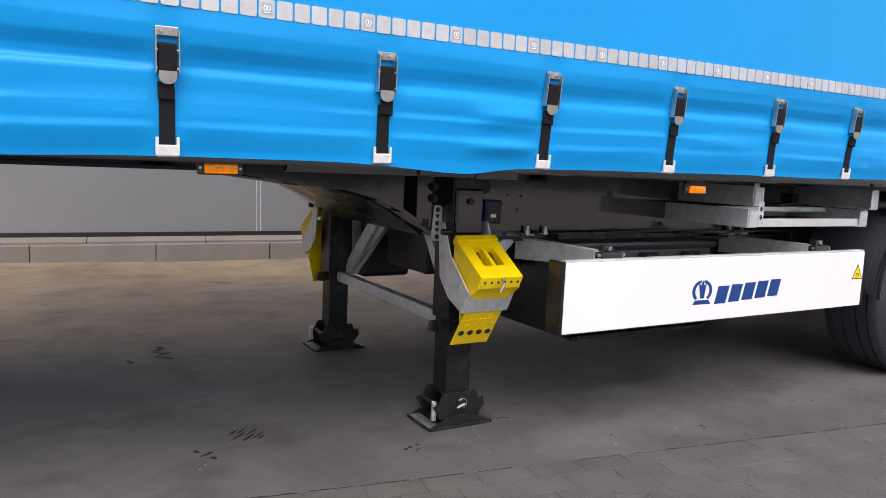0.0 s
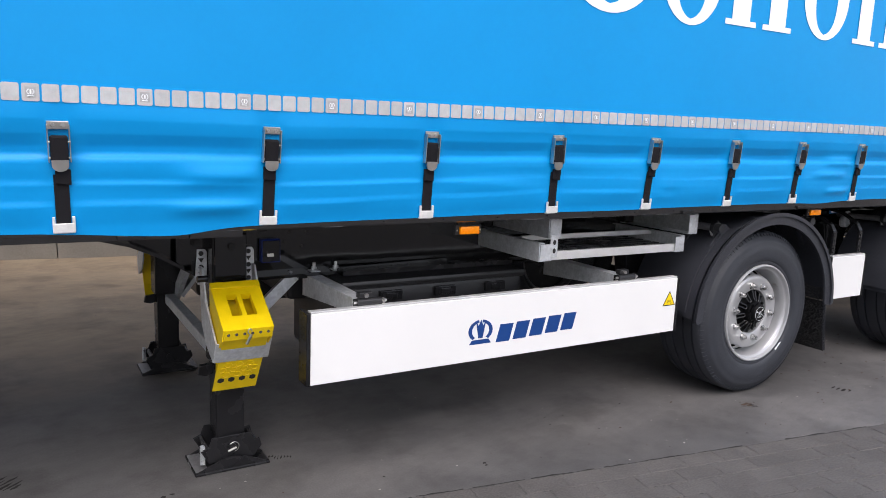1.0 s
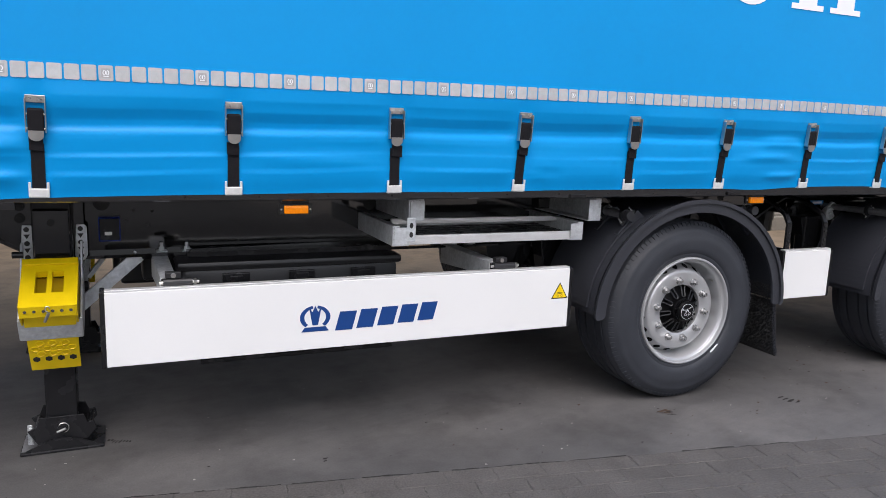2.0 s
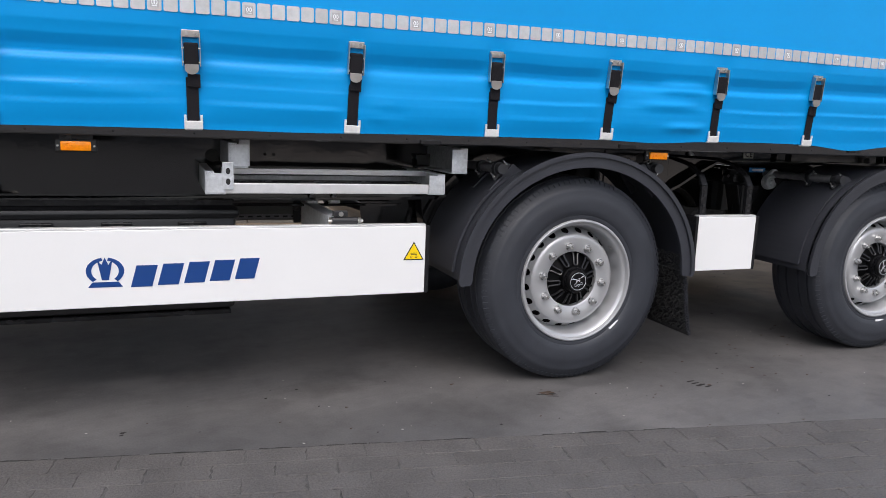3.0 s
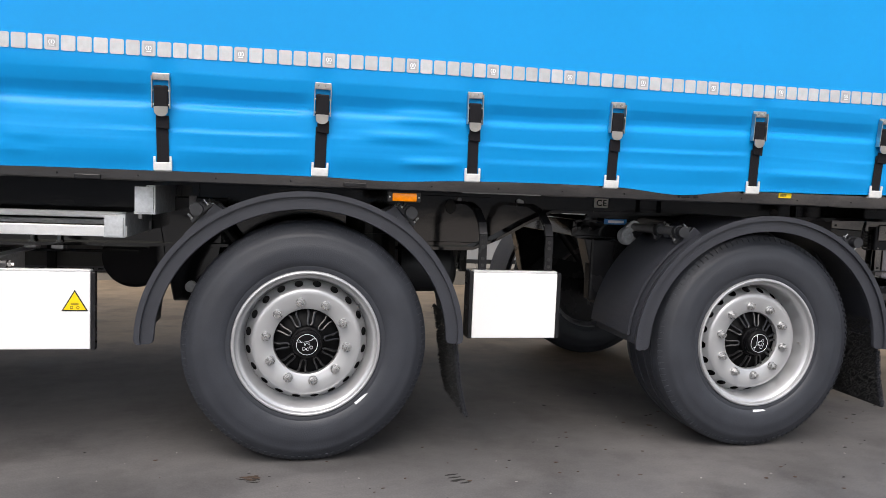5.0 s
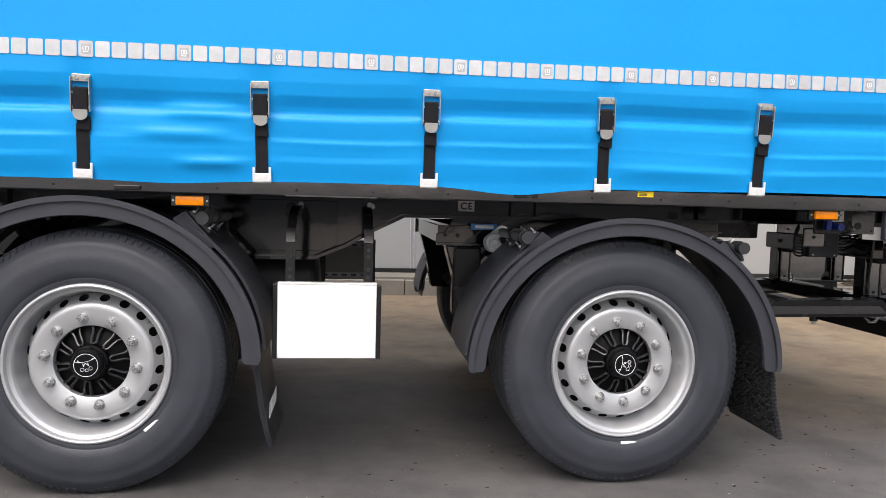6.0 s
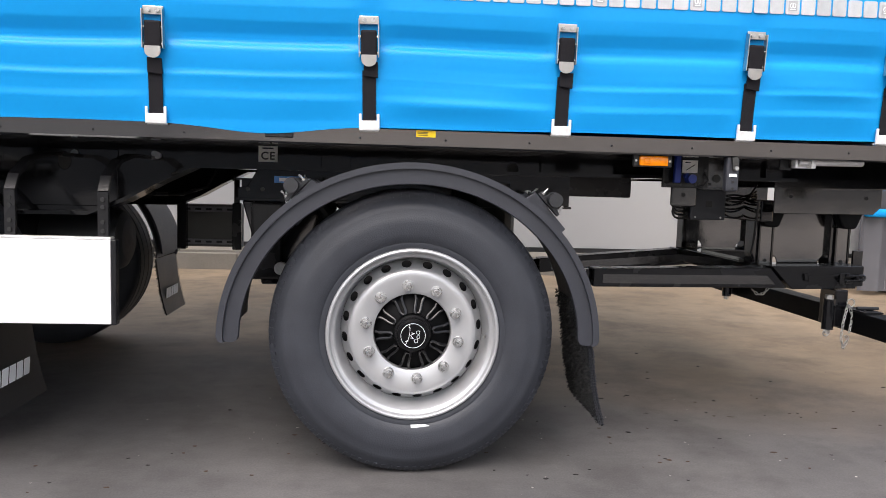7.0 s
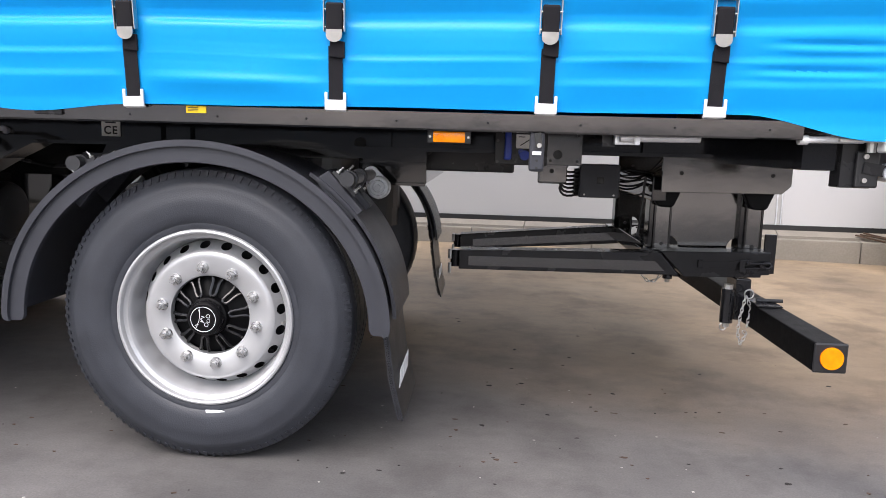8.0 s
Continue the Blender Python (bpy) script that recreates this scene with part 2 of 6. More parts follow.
    l.new(parts.outputs["X"], turn.inputs[0])
    l.new(parts.outputs["Y"], turn.inputs[1])
    polar = n.new("ShaderNodeCombineXYZ")
    dense = n.new("ShaderNodeMath")
    dense.operation = "MULTIPLY"
    dense.inputs[1].default_value = 2.2
    l.new(far.outputs["Value"], dense.inputs[0])
    l.new(dense.outputs[0], polar.inputs["X"])
    l.new(turn.outputs[0], polar.inputs["Y"])
    arcs = n.new("ShaderNodeTexNoise")
    arcs.inputs["Scale"].default_value, arcs.inputs["Detail"].default_value, arcs.inputs["Roughness"].default_value = 5.5, 6, 0.7
    l.new(polar.outputs[0], arcs.inputs["Vector"])
    scuffs = ramp(arcs.outputs["Fac"], [(0.36, (0.93, 0.93, 0.935)), (0.58, (1.03, 1.03, 1.03))])
    where = n.new("ShaderNodeMapRange")
    where.inputs["From Min"].default_value, where.inputs["From Max"].default_value = 0.42, 0.56
    l.new(noise_at(0.55, 4), where.inputs["Value"])
    soft_scuffs = n.new("ShaderNodeMix")
    soft_scuffs.data_type = "RGBA"
    soft_scuffs.inputs["A"].default_value = (1, 1, 1, 1)
    yard = n.new("ShaderNodeMapRange")
    yard.inputs["From Min"].default_value, yard.inputs["From Max"].default_value = 2.6, 0.6
    l.new(sep.outputs["X"], yard.inputs["Value"])
    both = n.new("ShaderNodeMath")
    both.operation = "MULTIPLY"
    l.new(where.outputs[0], both.inputs[0])
    l.new(yard.outputs[0], both.inputs[1])
    l.new(both.outputs[0], soft_scuffs.inputs["Factor"])
    l.new(scuffs, soft_scuffs.inputs["B"])
    base = mult(base, soft_scuffs.outputs["Result"])
    surface = mult(mult(mult(mult(mult(mult(base, smears), blots), grit), lit_strip), pale), slab)
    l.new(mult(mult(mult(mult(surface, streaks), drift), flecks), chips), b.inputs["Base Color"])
    rr = n.new("ShaderNodeMapRange")
    rr.inputs["To Min"].default_value, rr.inputs["To Max"].default_value = 0.5, 0.85
    l.new(noise_at(1.1, 5), rr.inputs["Value"])
    l.new(rr.outputs[0], b.inputs["Roughness"])
    bp = n.new("ShaderNodeBump")
    bp.inputs["Strength"].default_value, bp.inputs["Distance"].default_value = 0.22, 0.003
    l.new(noise_at(120, 5), bp.inputs["Height"])
    l.new(bp.outputs[0], b.inputs["Normal"])
    return m


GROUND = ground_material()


# ---- builders ----
def part(name, bm, mat, parent=None, label="", smooth=False, at=None):
    """Links a bmesh as one mesh object under a thing or a part."""
    bmesh.ops.recalc_face_normals(bm, faces=bm.faces)
    me = bpy.data.meshes.new(name)
    bm.to_mesh(me)
    bm.free()
    me.materials.append(mat)
    if smooth:
        me.shade_smooth()
        me.set_sharp_from_angle(angle=radians(35))
    ob = new(name, me)
    if parent is not None:
        ob.parent = parent
    if at is not None:
        ob.location = at
    if label:
        tagged(ob, label)
    return ob


def again(ob, parent, at=(0, 0, 0), turn=(0, 0, 0), name=None):
    """One more object on the same mesh."""
    o = new(name or ob.name.split(".")[0], ob.data)
    o.parent, o.location, o.rotation_euler = parent, at, [radians(a) for a in turn]
    if "label" in ob:
        o["label"] = ob["label"]
    return o


def box(bm, x0, x1, y0, y1, z0, z1, bevel=0.0):
    v = bmesh.ops.create_cube(bm, size=1)["verts"]
    for p in v:
        p.co = ((x0 + x1) / 2 + p.co.x * (x1 - x0), (y0 + y1) / 2 + p.co.y * (y1 - y0), (z0 + z1) / 2 + p.co.z * (z1 - z0))
    if bevel:
        edges = {e for p in v for e in p.link_edges}
        bmesh.ops.bevel(bm, geom=list(edges), offset=bevel, segments=2, affect="EDGES", profile=0.5)
    return bm


def boxm(*a, **k):
    return box(bmesh.new(), *a, **k)


def prism(bm, pts, lo, hi, axis="y", bevel=0.0):
    """A polygon drawn out along an axis. Points are (x, z) for y, (y, z) for x, (x, y) for z."""
    def place(a, b, c):
        return {"y": (a, c, b), "x": (c, a, b), "z": (a, b, c)}[axis]
    lows, highs = [bm.verts.new(place(a, b, lo)) for a, b in pts], [bm.verts.new(place(a, b, hi)) for a, b in pts]
    faces = [bm.faces.new(lows), bm.faces.new(highs[::-1])]
    for i in range(len(pts)):
        j = (i + 1) % len(pts)
        faces.append(bm.faces.new((lows[i], highs[i], highs[j], lows[j])))
    if bevel:
        bmesh.ops.recalc_face_normals(bm, faces=faces)
        edges = {e for v in lows + highs for e in v.link_edges}
        bmesh.ops.bevel(bm, geom=list(edges), offset=bevel, segments=2, affect="EDGES", profile=0.5)
    return bm


def prismm(*a, **k):
    return prism(bmesh.new(), *a, **k)


def rod(bm, p0, p1, r, seg=14, r2=None):
    p0, p1 = Vector(p0), Vector(p1)
    d = p1 - p0
    m = Matrix.Translation((p0 + p1) / 2) @ d.to_track_quat("Z", "Y").to_matrix().to_4x4()
    bmesh.ops.create_cone(bm, cap_ends=True, segments=seg, radius1=r, radius2=r if r2 is None else r2, depth=d.length, matrix=m)
    return bm


def rodm(*a, **k):
    return rod(bmesh.new(), *a, **k)


def tube(bm, pts, r, seg=8, closed=False):
    """A round bar along a line of points."""
    pts = [Vector(p) for p in pts]
    n = len(pts)
    rings = []
    for i, p in enumerate(pts):
        a = pts[(i - 1) % n] if closed or i else p
        b = pts[(i + 1) % n] if closed or i < n - 1 else p
        q = (b - a).normalized().to_track_quat("Z", "Y").to_matrix()
        rings.append([bm.verts.new(p + q @ Vector((r * math.cos(t), r * math.sin(t), 0))) for t in [2 * math.pi * k / seg for k in range(seg)]])
    for i in range(n if closed else n - 1):
        a, b = rings[i], rings[(i + 1) % n]
        off = min(range(seg), key=lambda o: (a[0].co - b[o].co).length) if closed and i == n - 1 else 0
        for k in range(seg):
            bm.faces.new((a[k], a[(k + 1) % seg], b[(k + 1 + off) % seg], b[(k + off) % seg]))
    if not closed:
        bm.faces.new(rings[0])
        bm.faces.new(rings[-1][::-1])
    return bm


def band(bm, pts, y0, y1, thick, closed=False):
    """A sheet that follows (x, z) points, y0 to y1 wide."""
    n = len(pts)
    rows = []
    for i, (x, z) in enumerate(pts):
        ax, az = pts[max(i - 1, 0)]
        bx, bz = pts[min(i + 1, n - 1)]
        d = math.hypot(bx - ax, bz - az) or 1
        nx, nz = -(bz - az) / d * thick, (bx - ax) / d * thick
        rows.append([bm.verts.new(c) for c in ((x, y0, z), (x, y1, z), (x + nx, y1, z + nz), (x + nx, y0, z + nz))])
    for a, b in zip(rows, rows[1:]):
        for k in range(4):
            bm.faces.new((a[k], a[(k + 1) % 4], b[(k + 1) % 4], b[k]))
    bm.faces.new(rows[0])
    bm.faces.new(rows[-1][::-1])
    return bm


def lathe(bm, profile, seg=72, closed=False):
    """(r, y) points turned round the y axis."""
    rings = [[bm.verts.new((r * math.cos(2 * math.pi * k / seg), y, r * math.sin(2 * math.pi * k / seg))) for k in range(seg)] for r, y in profile]
    pairs = list(zip(rings, rings[1:])) + ([(rings[-1], rings[0])] if closed else [])
    for a, b in pairs:
        for k in range(seg):
            bm.faces.new((a[k], a[(k + 1) % seg], b[(k + 1) % seg], b[k]))
    return bm


def bar(bm, p0, p1, w, t, up=(0, 0, 1)):
    """A flat bar from point to point."""
    p0, p1 = Vector(p0), Vector(p1)
    d = (p1 - p0).normalized()
    s = d.cross(Vector(up)).normalized()
    u = s.cross(d)
    ends = []
    for p in (p0, p1):
        ends.append([bm.verts.new(p + s * a * w / 2 + u * b * t / 2) for a, b in ((-1, -1), (1, -1), (1, 1), (-1, 1))])
    a, b = ends
    for k in range(4):
        bm.faces.new((a[k], a[(k + 1) % 4], b[(k + 1) % 4], b[k]))
    bm.faces.new(a)
    bm.faces.new(b[::-1])
    return bm


def smoothstep(a, b, x):
    t = min(1, max(0, (x - a) / (b - a)))
    return t * t * (3 - 2 * t)


def pick(keys, x):
    """Straight lines between (x, value) keys."""
    return float(np.interp(x, [k[0] for k in keys], [k[1] for k in keys]))


# ---- ground, paving, wall ----
def ground_z(x, y):
    far = smoothstep(2.6, 6.0, y + 0.16 * x)
    return far * max(-0.09, min(0.06, -0.02 + 0.022 * x))


xs = [-900, -200, -60, -25, -14] + [-10 + 0.5 * i for i in range(49)] + [18, 30, 60, 200, 900]
ys = [-900, -200, -60, -20, -8, -4, -2, 0, 2] + [2.5 + 0.35 * i for i in range(16)] + [9, 14, 30, 60, 200, 900]
bm = bmesh.new()
grid = [[bm.verts.new((x, y, ground_z(x, y))) for y in ys] for x in xs]
for a, b in zip(grid, grid[1:]):
    for j in range(len(ys) - 1):
        bm.faces.new((a[j], b[j], b[j + 1], a[j + 1]))
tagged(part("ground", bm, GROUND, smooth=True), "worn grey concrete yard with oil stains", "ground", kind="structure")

WALL_TURN = math.degrees(math.atan(-0.16))
wall = tagged(part("wall_north", boxm(-40, 40, 0.0, 0.25, 0.0, 3.3), WALL), "grey smooth metal cladding of a hall", "wall", kind="structure")
wall.matrix_world = pose(0, 6.35, 0.27, 0, -0.9, WALL_TURN)
for x in (-10.3, -6.3, -2.3, 1.7, 6.05, 9.7):
    for d in (0, 0.045):
        part("panel_joint", boxm(x + d, x + d + 0.012, -0.018, -0.001, 0.0, 3.3), GALV, wall)
# wall face darker up to x = -1, paler from x = 6.1
part("cladding_bay", boxm(-39.9, -1.0, -0.012, -0.0005, 0.012, 3.28), DARK_CLAD, wall, "darker grey stretch of the wall")
part("cladding_bay", boxm(6.11, 39.9, -0.012, -0.0005, 0.012, 3.28), PALE_CLAD, wall, "pale cladding bay")
# shade in the gap below the cladding, drawn as a black strip
part("wall_foot_trim", boxm(-40, 40, -0.03, -0.004, -0.05, 0.012), INK, wall, "dark gap below the cladding")

# added out of view, so that the glossy black paint mirrors a dark horizon
tagged(part("wall_south", boxm(-90, 90, -30.3, -30.0, -0.2, 3.0), DARK_CLAD), "unseen dark grey wall added for reflections", "wall", kind="structure")
plinth = tagged(new("plinth"), "low weathered concrete block plinth along the hall", "plinth", kind="structure")
plinth.matrix_world = pose(0, 6.05, 0.0, 0, -0.9, WALL_TURN)
front, ledge = None, None
for i in range(26):
    x = -16.3 + 1.28 * i
    if front is None:
        front = part("kerb_block", boxm(0.004, 1.276, 0.0, 0.12, -0.3, 0.165, bevel=0.008), KERB, plinth)
        ledge = part("ledge_block", prismm([(0.12, -0.3), (0.31, -0.3), (0.31, 0.245), (0.13, 0.19)], 0.004, 1.276, "x"), KERB, plinth)
        front.location, ledge.location = (x, 0, 0), (x + 0.55, 0, 0)
    else:
        again(front, plinth, (x, 0, 0))
        again(ledge, plinth, (x + 0.55, 0, 0))


# ---- semi-trailer ----
trailer = tagged(new("semi_trailer"), "blue curtain-sided two-axle semi-trailer with black chassis and white side guards", "trailer")
REAR, FRONT = 4.19, -7.0
TILT_X = 0.008


def foot_z(x):
    """Height of the curtain's lower hooks along the trailer."""
    return 1.203 + TILT_X * x


def lift(x):
    """The straps and the tile row stand a little higher along the front two thirds."""
    return 0.011 * (1 - smoothstep(0.4, 1.8, x))


STRAPS = (-5.08, -4.421, -3.751, -3.087, -2.423, -1.762, -1.161, -0.547, 0.030, 0.640, 1.243, 1.909, 2.537, 3.170, 3.664)
SAGS = ((-3.42, 0.026, 0.30, 0.15), (0.32, 0.010, 0.2, 0.2), (1.58, 0.026, 0.2, 0.2), (-4.9, 0.008, 0.3, 0.3))
FOLDS = [(-0.05, 0.004), (-0.01, -0.001), (0.0, -0.003), (0.02, -0.0085), (0.045, -0.0150), (0.060, -0.0180), (0.070, -0.0160), (0.080, -0.0140), (0.11, -0.0160), (0.130, -0.0180), (0.138, -0.0140), (0.147, -0.0118), (0.19, -0.0148), (0.212, -0.0158), (0.222, -0.0128), (0.234, -0.0022), (0.242, -0.0012), (0.262, -0.0058), (0.300, -0.0252), (0.345, -0.0345), (0.42, -0.0355), (3, -0.0335)]


def curtain_y(x, z):
    d = z - foot_z(x)
    w = 0.016 * noise.noise((x * 0.7, 0.0, 3.1)) + 0.007 * noise.noise((x * 2.1, 0.0, 9.7))
    fade = 1 - smoothstep(0.30, 0.42, d)
    s = d + w * fade + 0.02 * noise.noise((x * 0.95, 4.4, 17.0)) * (1 - smoothstep(0.15, 0.205, d))
    crisp = (pick(FOLDS, s - 0.003) + 2 * pick(FOLDS, s) + pick(FOLDS, s + 0.003)) / 4
    soft_ = (pick(FOLDS, s - 0.03) + pick(FOLDS, s - 0.015) + pick(FOLDS, s) + pick(FOLDS, s + 0.015) + pick(FOLDS, s + 0.03)) / 5
    mix = smoothstep(-0.35, 0.25, noise.noise((x * 1.6, s * 7.0, 21.3)))
    y = soft_ + (crisp - soft_) * (0.15 + 0.85 * mix + (0.5 - 0.5 * mix) * smoothstep(0.15, 0.2, d))
    y += 0.009 * fade * noise.noise((x * 1.1, s * 6, 1.7)) + 0.0012 * fade * noise.noise((x * 3.6, s * 14, 5.2))
    for cx, cz, amp, wx, wz in ((-3.24, 0.165, -0.017, 0.14, 0.035), (-3.28, 0.055, -0.011, 0.13, 0.025), (0.44, 0.235, -0.016, 0.13, 0.026), (0.36, 0.15, -0.010, 0.15, 0.022), (0.46, 0.05, -0.010, 0.10, 0.018), (-2.1, 0.12, -0.006, 0.2, 0.03), (3.45, 0.15, -0.006, 0.15, 0.03), (2.2, 0.06, -0.006, 0.2, 0.03), (-1.03, 0.10, -0.004, 0.025, 0.02), (-0.98, 0.07, 0.004, 0.03, 0.02), (-1.05, 0.045, -0.003, 0.03, 0.012), (3.99, 0.190, 0.007, 0.15, 0.009), (3.99, 0.170, -0.006, 0.15, 0.010), (3.96, 0.115, 0.007, 0.17, 0.009), (3.96, 0.096, -0.005, 0.17, 0.009)):
        y += amp * math.exp(-((x - cx) / wx) ** 4 - ((d - cz) / wz) ** 2)
    y += 0.011 * (1 - smoothstep(0.0, 0.24, d))
    near = min(abs(x - c) for c in STRAPS)
    hold = math.exp(-(near / 0.043) ** 4) * fade
    y += hold * (-0.0774 * max(0, min(d, 0.33)) + 0.003 - y)
    return y - 0.006 * noise.noise((x * 0.5, z * 0.7, 0.4)) * (1 - fade)


def curtain_low(x):
    z = foot_z(x) - 0.014 + 0.006 * noise.noise((x * 1.7, 2.2, 0)) - 0.07 * smoothstep(3.75, 4.15, x)
    return z - sum(a * math.exp(-((x - c) / (s0 if x < c else s1)) ** 2) for c, a, s0, s1 in SAGS)


bm = bmesh.new()
cols = []
steps = [FRONT + 0.03 * i for i in range(int((REAR - FRONT) / 0.03) + 1)]
for x in steps:
    low = curtain_low(x)
    zs = [low + (foot_z(x) + 0.45 - low) * k / 100 for k in range(101)] + [foot_z(x) + 0.45 + 2.2 * k / 14 for k in range(1, 15)]
    cols.append([bm.verts.new((x, curtain_y(x, z), z)) for z in zs])
for a, b in zip(cols, cols[1:]):
    for k in range(len(a) - 1):
        bm.faces.new((a[k], b[k], b[k + 1], a[k + 1]))
ext = bmesh.ops.extrude_face_region(bm, geom=bm.faces[:])
for v in ext["geom"]:
    if isinstance(v, bmesh.types.BMVert):
        v.co.y += 0.004
part("curtain", bm, TARP, trailer, "bright blue creased tarpaulin curtain", smooth=True)

# far side, front, rear and roof of the body
part("curtain", boxm(FRONT, REAR, 2.53, 2.55, 1.19, 3.87), TARP, trailer, "blue tarpaulin curtain")
part("front_wall", boxm(FRONT - 0.04, FRONT, 0.0, 2.55, 1.15, 3.87), WHITE, trailer)
part("roof", boxm(FRONT - 0.04, REAR, -0.02, 2.57, 3.87, 3.92), WHITE, trailer)
part("rear_door", boxm(REAR, REAR + 0.03, 0.02, 2.53, 1.2, 3.87), WHITE, trailer)
part("rear_post", boxm(REAR - 0.02, REAR + 0.06, 0.005, 0.06, 1.12, 3.87, bevel=0.006), WHITE_STEEL, trailer, "pale steel corner post")

# reflective tile row
def tile_z(x):
    return 1.618 + 0.0083 * x + lift(x)


def flat_y(x, z, off=0.0015):
    return min(curtain_y(x + a, z + b) for a in (-0.02, 0, 0.02) for b in (-0.022, 0, 0.022)) - off


PITCH = 0.05388
tile, marked = None, None
first = -3.827 - 33 * PITCH
for i in range(180):
    x = first + PITCH * i
    if x > REAR - 0.06:
        break
    at = (x, flat_y(x, tile_z(x)), tile_z(x))
    if tile is None:
        corners = []
        for sx, sz, a0 in ((1, 1, 0), (-1, 1, 90), (-1, -1, 180), (1, -1, 270)):
            corners += [(sx * 0.0180 + 0.0058 * math.cos(radians(a0 + 30 * q)), sz * 0.0210 + 0.0058 * math.sin(radians(a0 + 30 * q))) for q in range(4)]
        tile = part("reflective_tile", prismm(corners, -0.0008, 0.002, "y"), REFLECT, trailer, at=at)
    else:
        again(tile, trailer, at)
    if i % 6 == 3:
        if marked is None:
            bm = bmesh.new()
            for a0 in (115, -65):
                tube(bm, [(0.0095 * math.cos(a), 0, 0.001 + 0.0085 * math.sin(a)) for a in [radians(a0 + 130 * k / 8) for k in range(9)]], 0.0014, 4)
            box(bm, -0.009, 0.009, -0.001, 0.001, -0.0125, -0.0098)
            box(bm, -0.0022, 0.0022, -0.001, 0.001, -0.005, 0.008)
            field = part("tile_field", boxm(-0.015, 0.015, -0.0006, 0.0006, -0.016, 0.016), FIELD, trailer, at=(at[0], at[1] - 0.0013, at[2]))
            marked = part("tile_emblem", bm, PRINT_WHITE, trailer, "small white emblem print", at=(at[0], at[1] - 0.002, at[2]))
        else:
            again(field, trailer, (at[0], at[1] - 0.0013, at[2]))
            again(marked, trailer, (at[0], at[1] - 0.002, at[2]))

# large white print high on the curtain: plain rings and stems
def print_ring(cx, cz, rx, rz, wide, a0=0, a1=360):
    bm = bmesh.new()
    n = 40
    rows = []
    for k in range(n + 1):
        a = radians(a0 + (a1 - a0) * k / n)
        thick = wide * (0.45 + 0.55 * abs(math.cos(a)))
        row = []
        for f in (0, 1):
            x, z = cx + (rx - f * thick) * math.cos(a), cz + (rz - f * thick * 0.6) * math.sin(a)
            row.append(bm.verts.new((x, curtain_y(x, z) - 0.003, z)))
        rows.append(row)
    for a, b in zip(rows, rows[1:]):
        bm.faces.new((a[0], a[1], b[1], b[0]))
    part("printed_ring", bm, PRINT_WHITE, trailer, "large white printed shape")


def print_stem(x0, x1, z0, z1, foot=0.05):
    bm = bmesh.new()
    for a, b, c, d in ((x0, x1, z0, z1), (x0 - foot, x1 + foot, z0, z0 + 0.028)):
        y = min(curtain_y(x, z) for x in (a, b) for z in (c, d)) - 0.003
        box(bm, a, b, y - 0.0006, y, c, d)
    part("printed_stem", bm, PRINT_WHITE, trailer, "large white printed shape")


print_ring(-1.53, 2.46, 0.34, 0.375, 0.15)
print_ring(-1.00, 2.335, 0.215, 0.25, 0.11)
print_stem(-0.695, -0.555, 2.12, 2.57)
print_stem(-0.40, -0.26, 2.12, 2.57)
print_ring(0.09, 2.355, 0.21, 0.24, 0.11)
print_stem(0.42, 0.55, 2.125, 2.57)
print_stem(0.70, 0.83, 2.125, 2.75)

# tension straps: webbing > buckle frame, rivets, lever, loop, hook
bm = bmesh.new()
box(bm, -0.0215, 0.0215, -0.004, -0.001, -0.002, 0.165, bevel=0.0006)
box(bm, -0.0255, 0.0255, -0.024, -0.003, 0.205, 0.288, bevel=0.006)
strap = part("tension_strap", bm, WEBBING, trailer, "black woven tension strap")
bm = bmesh.new()
for s in (-1, 1):
    box(bm, s * 0.0305 - 0.0016, s * 0.0305 + 0.0016, -0.026, -0.002, 0.205, 0.322, bevel=0.001)
box(bm, -0.031, 0.031, -0.010, -0.002, 0.306, 0.332, bevel=0.002)
rod(bm, (-0.033, -0.016, 0.268), (0.033, -0.016, 0.268), 0.0035, 8)
rod(bm, (-0.031, -0.014, 0.218), (0.031, -0.014, 0.218), 0.004, 8)
frame_part = part("buckle_frame", bm, STEEL, strap, "bright steel buckle frame")
bm = bmesh.new()
for x in (-0.014, 0.014):
    rod(bm, (x, -0.0155, 0.319), (x, -0.009, 0.319), 0.0068, 12, 0.0055)
rivets = part("rivet_pair", bm, NUT, strap)
bm = bmesh.new()
prism(bm, [(-0.024, 0.212)] + [(0.024 * math.cos(a), 0.196 + 0.020 * math.sin(a)) for a in [radians(180 + 18 * k) for k in range(11)]] + [(0.024, 0.212)], -0.026, -0.022, "y")
lever = part("buckle_lever", bm, STEEL, strap, "rounded bright steel lever")
bm = bmesh.new()
prism(bm, [(-0.021, 0.140), (0.024, 0.136), (0.023, 0.185), (-0.021, 0.187)], -0.013, -0.003, "y", bevel=0.002)
loop = part("strap_end", bm, WEBBING, strap, "folded webbing end")
bm = bmesh.new()
box(bm, -0.033, 0.033, -0.012, -0.003, -0.024, 0.008, bevel=0.003)
for s in (-1, 1):
    box(bm, s * 0.0285 - 0.0045, s * 0.0285 + 0.0045, -0.011, -0.003, 0.003, 0.030, bevel=0.002)
box(bm, -0.030, 0.030, -0.003, 0.012, -0.027, -0.020, bevel=0.002)
hook = part("strap_hook", bm, WHITE_STEEL, strap, "pale zinc-plated rave hook")
rng = random.Random(4)
